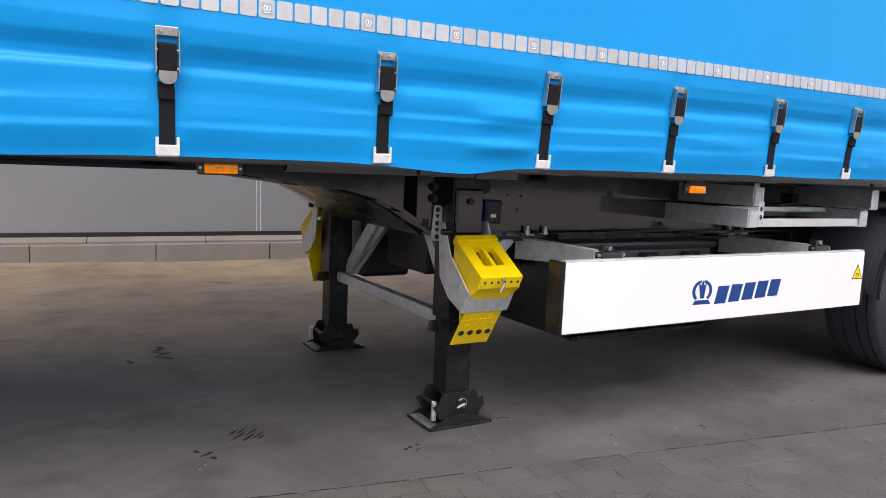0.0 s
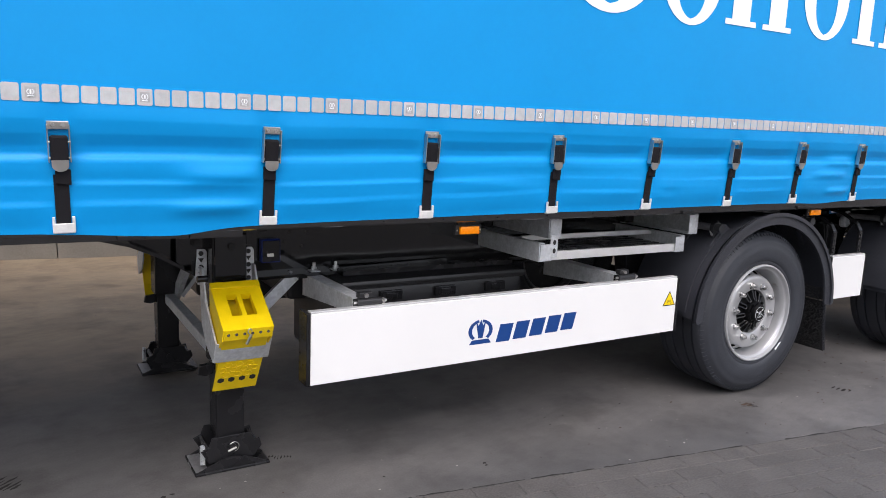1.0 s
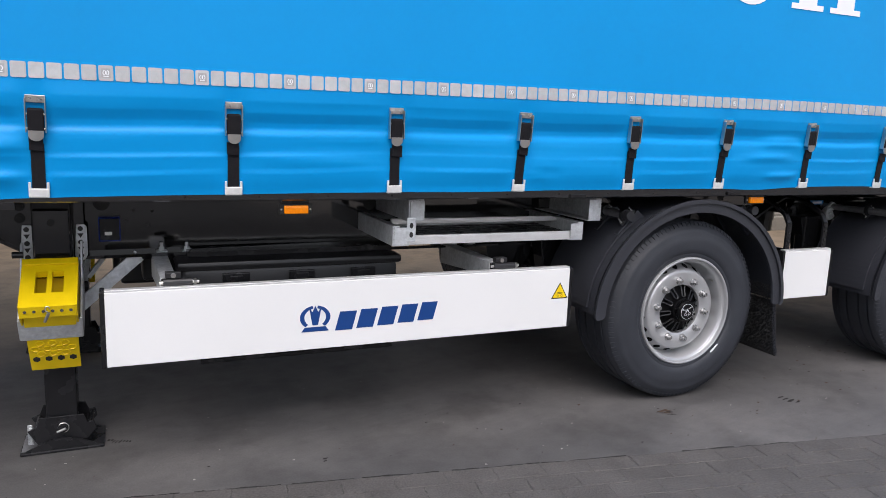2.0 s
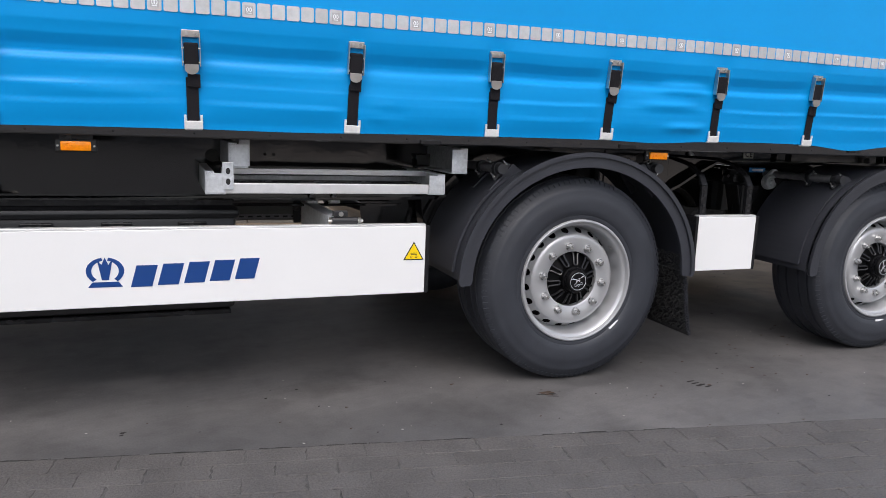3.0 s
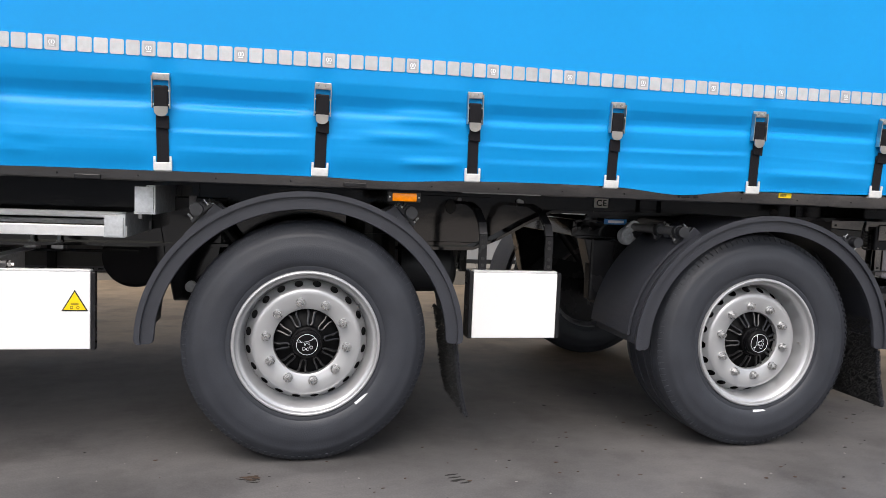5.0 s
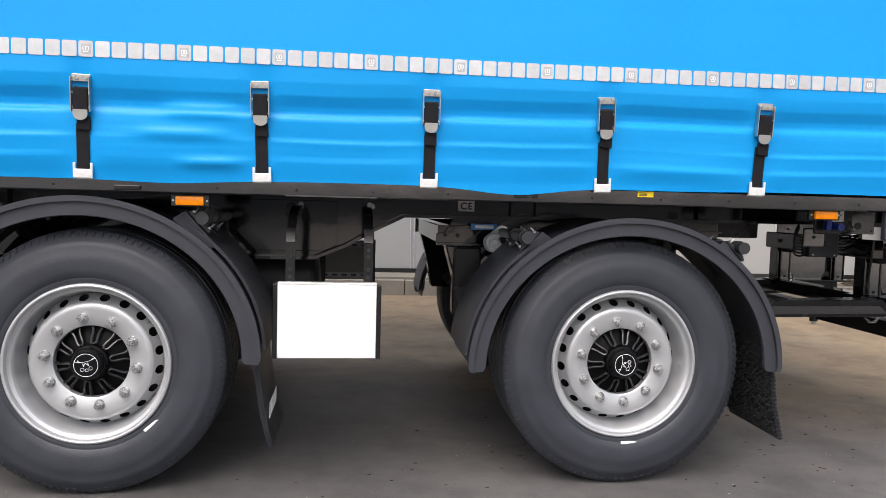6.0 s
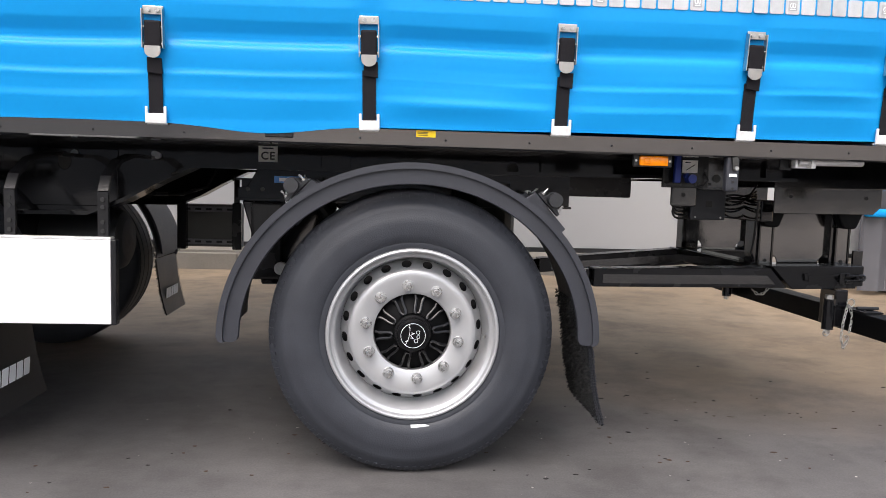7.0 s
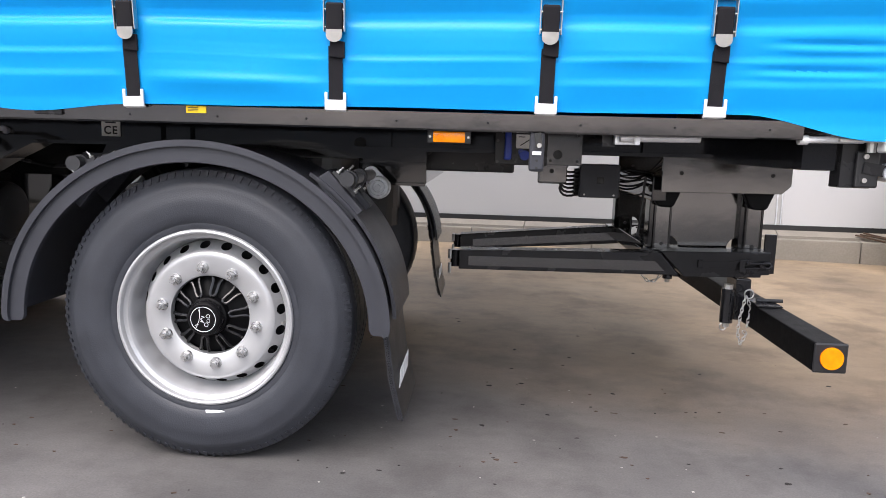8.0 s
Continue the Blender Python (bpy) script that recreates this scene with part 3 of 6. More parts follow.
for i, x in enumerate(STRAPS):
    lean = rng.uniform(-1.6, 1.6)
    base = (x, -0.001, foot_z(x) + lift(x))
    tip = math.degrees(math.atan2(0.024, 0.31))
    if i == 0:
        o = strap
        o.location, o.rotation_euler = base, (radians(tip), 0, radians(0))
        continue
    o = again(strap, trailer, base, (tip, lean, 0))
    for ch in (frame_part, rivets, lever, hook):
        again(ch, o)
    again(loop, o, (0, 0, rng.uniform(-0.012, 0.008)), (0, rng.uniform(-2.2, 2.2), 0))

# side rail under the curtain
bm = bmesh.new()
prism(bm, [(0.021, 1.20), (0.0255, 1.150), (0.032, 1.145), (0.09, 1.145), (0.09, 1.155), (0.06, 1.160), (0.06, 1.20)], FRONT, REAR - 0.25, "x")
rail = part("side_rail", bm, RAIL_BLACK, trailer)
rail.rotation_euler = (0, -0.0013, 0)
part("side_rail", boxm(FRONT, REAR, 2.46, 2.53, 1.14, 1.2), GLOSS_BLACK, trailer)
part("rail_lip", prismm([(0.026, 1.146), (0.034, 1.121), (0.06, 1.121), (0.06, 1.146)], -4.06, -3.36, "x", bevel=0.002), RAIL_BLACK, trailer)
part("rail_lip", prismm([(0.028, 1.145), (0.034, 1.118), (0.06, 1.118), (0.06, 1.145)], -3.355, -3.17, "x", bevel=0.002), RAIL_BLACK, trailer)
for x in (-3.55, 0.17, 1.62, -0.815):
    part("rail_clip", boxm(x - 0.045, x + 0.045, 0.014, 0.03, foot_z(x) - 0.052, foot_z(x) - 0.034, bevel=0.003), MATT_BLACK, trailer)
bolt = None
for k in range(24):
    x = -2.6 + 0.28 * k
    if bolt is None:
        bolt = part("rail_bolt", rodm((0, -0.0015, 0), (0, 0.004, 0), 0.004, 8), MATT_BLACK, trailer, at=(x, 0.0245, 1.166 + 0.003 * x))
    else:
        again(bolt, trailer, (x, 0.0245, 1.166 + 0.003 * x))

# deck, cross members, main beams
part("deck", boxm(FRONT, REAR, 0.06, 2.49, 1.175, 1.20), MATT_BLACK, trailer)
cross = None
for k in range(27):
    x = FRONT + 0.2 + 0.42 * k
    if x < -4.15:
        continue
    if cross is None:
        bm = bmesh.new()
        box(bm, -0.003, 0.003, 0.68, 1.87, 1.09, 1.175)
        box(bm, -0.03, 0.03, 0.68, 1.87, 1.085, 1.092)
        cross = part("cross_member", bm, GLOSS_BLACK, trailer, at=(x, 0, 0))
    else:
        again(cross, trailer, (x, 0, 0))

LOWER = [(FRONT, 1.118), (-4.15, 1.118), (-3.95, 1.095), (-3.8, 1.072), (-3.62, 1.055), (-3.48, 1.02), (-3.36, 0.965), (-3.26, 0.905), (-3.17, 0.852), (-3.05, 0.842), (-1.0, 0.862), (0.80, 0.882), (0.93, 0.935), (1.06, 1.01), (1.20, 1.078), (2.1, 1.085), (REAR, 1.10)]
for y in (0.655, 1.895):
    bm = bmesh.new()
    prism(bm, LOWER + [(REAR, 1.175), (FRONT, 1.175)], y - 0.005, y + 0.005, "y")
    beam = part("main_beam", bm, GLOSS_BLACK, trailer)
    bm = bmesh.new()
    band(bm, LOWER, y - 0.075, y + 0.075, -0.014)
    part("lower_flange", bm, GLOSS_BLACK, beam)
    for x in (-0.58, -0.50, 1.70, 1.82, 2.62, 3.6):
        low = pick(LOWER, x)
        part("web_stiffener", boxm(x - 0.004, x + 0.004, y - 0.03, y - 0.005, low, 1.17), GLOSS_BLACK, beam)
    if y < 1:
        for hx, hz in ((-2.81, 0.99), (-2.72, 0.965), (-2.70, 1.03), (-2.78, 1.035), (-1.42, 1.06), (-1.38, 1.06)):
            part("web_hole", rodm((hx, y - 0.0065, hz), (hx, y - 0.0045, hz), 0.007, 10), INK, beam)
        for hx, hz, r in ((0.65, 1.05, 0.032), (-1.66, 1.05, 0.03), (-2.91, 1.07, 0.034), (2.5, 1.1, 0.024)):
            part("web_hole", rodm((hx, y - 0.007, hz), (hx, y - 0.0045, hz), r, 20), INK, beam)
        for hx, hz in ((0.735, 1.107), (1.055, 1.11), (-3.19, 1.08), (-3.19, 1.02)):
            part("web_bolt", rodm((hx, y - 0.024, hz), (hx, y - 0.004, hz), 0.014, 6), GALV, beam)
        part("reinforcing_plate", prismm([(0.46, 0.90), (0.84, 0.90), (0.9, 0.93), (0.9, 1.13), (0.46, 1.13)], y - 0.012, y - 0.0052, "y", bevel=0.003), GLOSS_BLACK, beam)

# neck cheek plate in front of the legs
bm = bmesh.new()
prism(bm, [(-3.30, 0.93), (-3.20, 0.85), (-2.98, 0.85), (-2.98, 1.16), (-3.30, 1.16)], 0.585, 0.60, "y", bevel=0.003)
part("neck_plate", bm, GLOSS_BLACK, trailer)
part("neck_cross_tube", boxm(-3.15, -3.05, 0.6, 1.95, 1.0, 1.1, bevel=0.01), GLOSS_BLACK, trailer)
# curved skid plate of the neck
bm = bmesh.new()
band(bm, [(-3.85, 1.066), (-3.66, 1.055), (-3.50, 1.02), (-3.38, 0.965), (-3.28, 0.905), (-3.19, 0.845)], 0.73, 1.82, -0.01)
part("neck_skid", bm, MATT_BLACK, trailer)


# landing legs
def landing_leg(cy, side):
    """side: -1 for the near leg (outer face towards -y), 1 for the far one."""
    x = -3.098
    leg = part("landing_leg", boxm(x - 0.062, x + 0.062, cy - 0.062, cy + 0.062, 0.13, 0.62, bevel=0.008), MATT_BLACK, trailer, "black telescopic landing leg")
    part("leg_housing", boxm(x - 0.074, x + 0.074, cy - 0.074, cy + 0.074, 0.48, 1.13, bevel=0.008), MATT_BLACK, leg)
    f = cy + side * 0.076
    part("leg_cover", boxm(x - 0.068, x + 0.068, min(f, f + side * 0.018), max(f, f + side * 0.018), 0.86, 1.065, bevel=0.008), GLOSS_BLACK, leg)
    part("leg_bolt", rodm((x, f + side * 0.016, 1.01), (x, f + side * 0.032, 1.01), 0.014, 12), MATT_BLACK, leg)
    bm = bmesh.new()
    box(bm, x - 0.165, x + 0.165, cy - 0.11, cy + 0.11, 0.0, 0.014, bevel=0.004)
    for s in (-1, 1):
        pts = [(x - 0.155, 0.012), (x - 0.10, 0.036), (x - 0.05, 0.056), (x, 0.064), (x + 0.05, 0.056), (x + 0.10, 0.036), (x + 0.155, 0.012)]
        prism(bm, pts, cy + s * 0.098 - 0.004, cy + s * 0.098 + 0.004, "y")
        pts = [(x - 0.01, 0.014), (x + 0.02, 0.014), (x + 0.05, 0.05), (x + 0.04, 0.054)]
        prism(bm, pts, cy + s * 0.104 - 0.003, cy + s * 0.104 + 0.003, "y")
    part("foot_plate", bm, MATT_BLACK, leg, "black rocking foot plate with scuffed edge")
    part("worn_toe", boxm(x - 0.160, x - 0.105, cy - 0.095, cy + 0.095, 0.0145, 0.0165), DULL_ZINC, leg, "scuffed bare metal toe")
    bm = bmesh.new()
    for s in (-1, 1):
        prism(bm, [(x - 0.10, 0.04), (x + 0.10, 0.04), (x + 0.135, 0.085), (x + 0.125, 0.12), (x + 0.10, 0.115), (x + 0.085, 0.155), (x - 0.085, 0.155), (x - 0.10, 0.115), (x - 0.135, 0.10)], cy + s * 0.078 - 0.005, cy + s * 0.078 + 0.005, "y", bevel=0.002)
    rod(bm, (x, cy - 0.1, 0.10), (x, cy + 0.1, 0.10), 0.02, 14)
    rod(bm, (x - 0.10, cy - 0.085, 0.10), (x - 0.10, cy + 0.085, 0.10), 0.012, 10)
    rod(bm, (x + 0.11, cy - 0.085, 0.10), (x + 0.11, cy + 0.085, 0.10), 0.012, 10)
    part("foot_yoke", bm, MATT_BLACK, leg)
    bm = bmesh.new()
    tube(bm, [(x - 0.125 + 0.010 * math.cos(a * 0.9), cy + side * 0.07 + 0.010 * math.sin(a * 0.9), 0.035 + 0.0010 * a) for a in range(0, 90)], 0.0022, 5)
    part("return_spring", bm, GALV, leg, "coiled steel return spring")
    bm = bmesh.new()
    rod(bm, (x - 0.02, cy + side * 0.098, 0.09), (x + 0.015, cy + side * 0.104, 0.105), 0.006, 8)
    tube(bm, [(x + 0.005 + 0.022 * math.cos(a), cy + side * 0.1, 0.108 + 0.022 * math.sin(a)) for a in [radians(-80 + 20 * k) for k in range(12)]], 0.002, 5)
    part("locking_pin", bm, STEEL, leg, "bright steel spring pin")
    part("gear_shaft_lug", prismm([(x - 0.13, 0.43), (x - 0.09, 0.42), (x - 0.06, 0.43), (x - 0.06, 0.475), (x - 0.12, 0.47)], cy - 0.015, cy + 0.015, "y", bevel=0.004), MATT_BLACK, leg)
    return leg


landing_leg(0.565, -1)
landing_leg(2.0, 1)
bm = bmesh.new()
box(bm, -3.115, -3.06, 0.63, 1.94, 0.425, 0.485, bevel=0.006)
part("leg_cross_brace", bm, GALV, trailer, "galvanised steel brace between the legs")


for p0, p1 in (((-3.05, 1.93, 0.48), (-2.99, 1.62, 0.86)), ((-3.03, 1.9, 0.48), (-2.77, 1.9, 0.83)), ((-3.03, 0.60, 0.60), (-2.76, 0.64, 0.83)), ((-3.05, 0.66, 0.48), (-3.02, 1.0, 0.86))):
    wide = 0.085 if p0[1] > 1.5 else 0.055
    part("diagonal_brace", bar(bmesh.new(), p0, p1, wide, 0.024, (1, 0, 0) if p0[2] < 0.5 else (0, 1, 0)), GALV, trailer, "galvanised steel diagonal brace")

for z in (1.066, 1.015):
    bm = bmesh.new()
    rod(bm, (-3.222, 0.584, z), (-3.222, 0.574, z), 0.020, 20)
    rod(bm, (-3.222, 0.574, z), (-3.222, 0.558, z), 0.013, 6)
    part("head_bolt", bm, MATT_BLACK, trailer, "black flange bolt at the leg head")
# perforated hanger plates at the leg head
for px, py in ((-3.20, 0.575), (-2.995, 0.575)):
    bm = bmesh.new()
    prism(bm, [(px - 0.016, 0.985), (px + 0.016, 0.985), (px + 0.026, 0.972), (px + 0.026, 0.85), (px + 0.014, 0.828), (px - 0.014, 0.828), (px - 0.026, 0.85)], py, py + 0.008, "y", bevel=0.002)
    hanger = part("hanger_plate", bm, GALV, trailer, "perforated galvanised hanger plate")
    for k in range(5):
        z = 0.967 - 0.03 * k
        pts = [(px - 0.012, z + 0.009), (px + 0.012, z + 0.009), (px, z - 0.011)] if k % 2 else [(px + 0.011 * math.cos(a), z + 0.011 * math.sin(a)) for a in [radians(36 * q) for q in range(10)]]
        part("hanger_hole", prismm(pts, py - 0.002, py + 0.001, "y"), INK, hanger)


# wheel chocks in their holders
def chock_holder(cy, side):
    """The galvanised cradle on a leg; local y runs outwards from the leg."""
    def y(a):
        return cy + side * a
    bm = bmesh.new()
    x0, x1 = -3.213, -2.990
    for x in (x0, x1):
        pts = [(y(0.03), 0.92), (y(0.075), 0.92), (y(0.145), 0.78), (y(0.302), 0.648), (y(0.252), 0.556), (y(0.14), 0.60), (y(0.06), 0.68)]
        prism(bm, pts, x - 0.004, x + 0.004, "x", bevel=0.0015)
    prism(bm, [(y(0.306), 0.648), (y(0.256), 0.556), (y(0.250), 0.559), (y(0.300), 0.651)], x0, x1, "x", bevel=0.001)
    holder = part("chock_holder", bm, GALV, trailer, "galvanised steel wheel chock holder")
    part("holder_bolt", rodm((x0 + 0.01, y(0.11), 0.88), (x0 - 0.03, y(0.11), 0.88), 0.014, 12), MATT_BLACK, holder)


def wheel_chock(cy, side):
    def y(a):
        return cy + side * a
    x0, x1 = -3.203, -2.999
    thing = tagged(new("wheel_chock"), "yellow plastic wheel chock with honeycomb holes in a leg holder", "wheel chock", "wheel chocks")
    A, B = (0.148, 0.862), (0.371, 0.722)
    bm = bmesh.new()
    us, ss = (x0, x0 + 0.052, x0 + 0.094, x0 + 0.112, x0 + 0.154, x1), (0.0, 0.26, 0.72, 1.0)
    verts = [[bm.verts.new((u, y(A[0] + (B[0] - A[0]) * q), A[1] + (B[1] - A[1]) * q)) for q in ss] for u in us]
    for i in range(5):
        for j in range(3):
            if not (j == 1 and i in (1, 3)):
                bm.faces.new((verts[i][j], verts[i + 1][j], verts[i + 1][j + 1], verts[i][j + 1]))
    low = bmesh.ops.extrude_face_region(bm, geom=bm.faces[:])
    for v in low["geom"]:
        if isinstance(v, bmesh.types.BMVert):
            v.co += Vector((0, side * -0.012, -0.026))
    body = part("chock_body", bm, YELLOW, thing)
    for xa, xb in ((x0, x0 + 0.008), (x1 - 0.008, x1)):
        part("chock_side", prismm([(y(0.148), 0.836), (y(0.355), 0.704), (y(0.35), 0.672), (y(0.29), 0.625), (y(0.148), 0.70)], xa, xb, "x", bevel=0.0015), YELLOW, thing)
    lo, hi = sorted((y(0.138), y(0.147)))
    part("chock_back", boxm(x0 + 0.005, x1 - 0.005, lo, hi, 0.69, 0.785, bevel=0.002), YELLOW, thing)
    part("top_rib", prismm([(y(0.148), 0.864), (y(0.176), 0.846), (y(0.180), 0.852), (y(0.152), 0.871)], x0, x1, "x", bevel=0.002), YELLOW, thing)
    part("inner_web", boxm(x0 + 0.01, x1 - 0.01, *sorted((y(0.20), y(0.206))), 0.50, 0.715), YELLOW, thing)
    part("front_lip", prismm([(y(0.374), 0.722), (y(0.352), 0.672), (y(0.338), 0.675), (y(0.357), 0.722)], x0 + 0.004, x1 - 0.004, "x", bevel=0.002), YELLOW, thing)
    part("run_up_face", prismm([(y(0.325), 0.672), (y(0.142), 0.393), (y(0.131), 0.393), (y(0.314), 0.672)], x0 + 0.009, x1 - 0.009, "x", bevel=0.002), YELLOW, thing)
    hole, rim_ = None, None
    lean = -58 if side < 0 else 58
    for r, z in enumerate((0.452, 0.479, 0.506, 0.533)):
        for k in range(4):
            hx = x0 + 0.034 + 0.045 * k + (0.02 if r % 2 else 0)
            ya = 0.1435 + (z - 0.393) * 0.656
            if hx > x1 - 0.024:
                continue
            if r == 0:
                if hole is None:
                    bm = bmesh.new()
                    bmesh.ops.create_cone(bm, cap_ends=True, segments=6, radius1=0.0145, radius2=0.0145, depth=0.004)
                    hole = part("honeycomb_hole", bm, STAIN, thing, "dark hexagonal hole")
                    hole.location, hole.rotation_euler = (hx, y(ya), z), (radians(lean), 0, 0)
                else:
                    again(hole, thing, (hx, y(ya), z), (lean, 0, 0))
            elif rim_ is None:
                bm = tube(bmesh.new(), [(0.0155 * math.cos(radians(60 * q)), 0.0155 * math.sin(radians(60 * q)), 0.0) for q in range(6)], 0.0022, 5, True)
                rim_ = part("honeycomb_rim", bm, YELLOW, thing)
                rim_.location, rim_.rotation_euler = (hx, y(ya), z), (radians(lean), 0, 0)
            else:
                again(rim_, thing, (hx, y(ya), z), (lean, 0, 0))
    nub = None
    for k in range(6):
        p = (x0 + 0.022 + 0.032 * k, y(0.363), 0.70)
        if nub is None:
            nub = part("lip_hole", rodm((0, -0.004, 0), (0, 0.004, 0), 0.006, 8), JOINT, thing, at=p)
        else:
            again(nub, thing, p)
    bm = bmesh.new()
    tube(bm, [((x0 + x1) / 2 + 0.008 * math.cos(a), y(0.383), 0.712 + 0.011 * math.sin(a)) for a in [radians(30 * q) for q in range(10)]], 0.0025, 6)
    rod(bm, ((x0 + x1) / 2 + 0.005, y(0.385), 0.70), ((x0 + x1) / 2 - 0.012, y(0.378), 0.66), 0.006, 8)
    part("retaining_clip", bm, STEEL, thing, "bright wire retaining clip")
    return thing


chock_holder(0.565, -1)
wheel_chock(0.565, -1)
chock_holder(2.0, 1)
wheel_chock(2.0, 1)

# blue reader box on the beam
bm = boxm(-2.925, -2.835, 0.61, 0.65, 0.90, 1.01, bevel=0.006)
reader = part("air_connector_box", bm, BLUE_PLASTIC, trailer, "dark blue framed control box")
part("face", boxm(-2.920, -2.840, 0.604, 0.612, 0.906, 1.004, bevel=0.003), MATT_BLACK, reader)
part("face_label", boxm(-2.90, -2.87, 0.602, 0.6045, 0.93, 0.945), STICKER_PALE, reader)


# side guards
def side_guard(x0, x1, z0, z1, y, name):
    bm = bmesh.new()
    box(bm, x0, x1, y, y + 0.028, z0, z1, bevel=0.003)
    g = part(name, bm, WHITE, trailer, "white coated aluminium side guard")
    part("edge_profile", boxm(x0 - 0.018, x0 - 0.001, y - 0.001, y + 0.09, z0 - 0.002, z1 + 0.004, bevel=0.003), MATT_BLACK, g, "black end profile")
    part("edge_profile", boxm(x1 + 0.001, x1 + 0.018, y - 0.001, y + 0.03, z0 - 0.002, z1 + 0.002, bevel=0.003), MATT_BLACK, g, "black end profile")
    part("top_profile", boxm(x0, x1, y + 0.004, y + 0.04, z1 + 0.001, z1 + 0.009, bevel=0.002), ALU, g)
    part("back_channel", boxm(x0, x1, y + 0.03, y + 0.06, z0 + 0.02, z0 + 0.08), MATT_BLACK, g)
    return g


guard = side_guard(-2.897, -0.812, 0.498, 0.793, 0.048, "side_guard")
small = side_guard(0.690, 1.064, 0.530, 0.812, 0.092, "side_guard")

# printed emblem and word shapes, plain
def plate(name, pts, mat, parent, y, t=0.0012, label=""):
    return part(name, prismm(pts, y - t, y, "y"), mat, parent, label)


ex, ez, gy = -2.085, 0.635, 0.0478
for side_ in (-1, 1):
    arc_ = [radians(100 + 130 * k / 10) for k in range(11)]
    pts = [(ex - side_ * 0.066 * math.cos(a), ez + 0.004 + 0.052 * math.sin(a)) for a in arc_]
    pts += [(ex - side_ * 0.047 * math.cos(a), ez + 0.004 + 0.040 * math.sin(a)) for a in reversed(arc_)]
    plate("emblem_arc", pts, PRINT_BLUE, guard, gy, label="blue printed arc")
plate("emblem_point", [(ex - 0.027, ez + 0.050), (ex - 0.012, ez + 0.028), (ex, ez + 0.056), (ex + 0.012, ez + 0.028), (ex + 0.027, ez + 0.050), (ex + 0.012, ez - 0.030), (ex - 0.012, ez - 0.030)], PRINT_BLUE, guard, gy - 0.0015, 0.0006)
plate("emblem_base", [(ex - 0.06, ez - 0.058), (ex + 0.06, ez - 0.058), (ex + 0.045, ez - 0.038), (ex - 0.045, ez - 0.038)], PRINT_BLUE, guard, gy)
for k in range(5):
    a = -1.998 + 0.0955 * k
    wide = 0.076
    zz = 0.574 + 0.004 * k
    plate("word_block", [(a, zz), (a + wide, zz), (a + wide + 0.022, zz + 0.083), (a + 0.022, zz + 0.083)], PRINT_BLUE, guard, gy, label="plain slanted blue block")


def warning_triangle(cx, cz, s, y, parent):
    def tri(r, d=0.0):
        return [(cx + r * math.cos(radians(a)), cz + d + r * math.sin(radians(a))) for a in (90, 210, 330)]
    o = plate("warning_sticker", tri(s), INK, parent, y, label="yellow triangular warning sticker with black border")
    plate("sticker_field", tri(s * 0.84), STICKER_YELLOW, o, y - 0.0013, 0.0006)
    for k in range(2):
        plate("sticker_bar", [(cx - 0.014, cz + 0.002 - 0.006 * k), (cx + 0.014, cz + 0.002 - 0.006 * k), (cx + 0.014, cz + 0.0045 - 0.006 * k), (cx - 0.014, cz + 0.0045 - 0.006 * k)], INK, o, y - 0.002, 0.0004)
    for dx in (-0.011, 0.011):
        bm = bmesh.new()
        tube(bm, [(cx + dx + 0.005 * math.cos(a), y - 0.002, cz - 0.013 + 0.005 * math.sin(a)) for a in [radians(45 * q) for q in range(8)]], 0.0011, 4, True)
        part("sticker_ring", bm, INK, o)


warning_triangle(-0.866, 0.672, 0.054, gy, guard)

# guard arms with damper rollers
for ax in (-2.665, -1.20):
    bm = bmesh.new()
    prism(bm, [(ax - 0.030, 0.11), (ax + 0.030, 0.11), (ax + 0.022, 0.66), (ax - 0.045, 0.66)], 0.826, 0.831, "z")
    for a, b in ((ax - 0.030, ax - 0.045),):
        v = [bm.verts.new(c) for c in ((a, 0.11, 0.765), (a, 0.11, 0.8255), (b, 0.66, 0.8255), (b, 0.66, 0.725), (a + 0.004, 0.11, 0.765), (a + 0.004, 0.11, 0.8255), (b + 0.004, 0.66, 0.8255), (b + 0.004, 0.66, 0.725))]
        for q in ((0, 1, 2, 3), (4, 7, 6, 5), (0, 4, 5, 1), (1, 5, 6, 2), (2, 6, 7, 3), (3, 7, 4, 0)):
            bm.faces.new([v[i] for i in q])
    arm = part("guard_arm", bm, GALV, trailer, "galvanised steel side guard arm")
    bm = bmesh.new()
    rod(bm, (ax - 0.02, 0.085, 0.815), (ax + 0.09, 0.085, 0.815), 0.016, 16)
    box(bm, ax - 0.012, ax + 0.048, 0.078, 0.112, 0.832, 0.856, bevel=0.003)
    part("damper", bm, SHEET_BLACK, arm, "black rubber damper roller")
    bm = bmesh.new()
    rod(bm, (ax - 0.035, 0.085, 0.815), (ax + 0.115, 0.085, 0.815), 0.007, 8)
    rod(bm, (ax + 0.095, 0.085, 0.815), (ax + 0.105, 0.085, 0.815), 0.013, 6)
    rod(bm, (ax + 0.018, 0.070, 0.844), (ax + 0.018, 0.079, 0.844), 0.010, 10)
    part("damper_bolt", bm, STEEL, arm)
    for bx in (ax + 0.0, ax + 0.11):
        bm = bmesh.new()
        box(bm, bx - 0.025, bx + 0.025, 0.60, 0.66, 0.83, 0.85, bevel=0.004)
        rod(bm, (bx, 0.63, 0.845), (bx, 0.63, 0.885), 0.008, 8)
        rod(bm, (bx, 0.63, 0.85), (bx, 0.63, 0.865), 0.014, 6)
        part("clamp", bm, GALV, arm, "galvanised beam clamp with bolt")

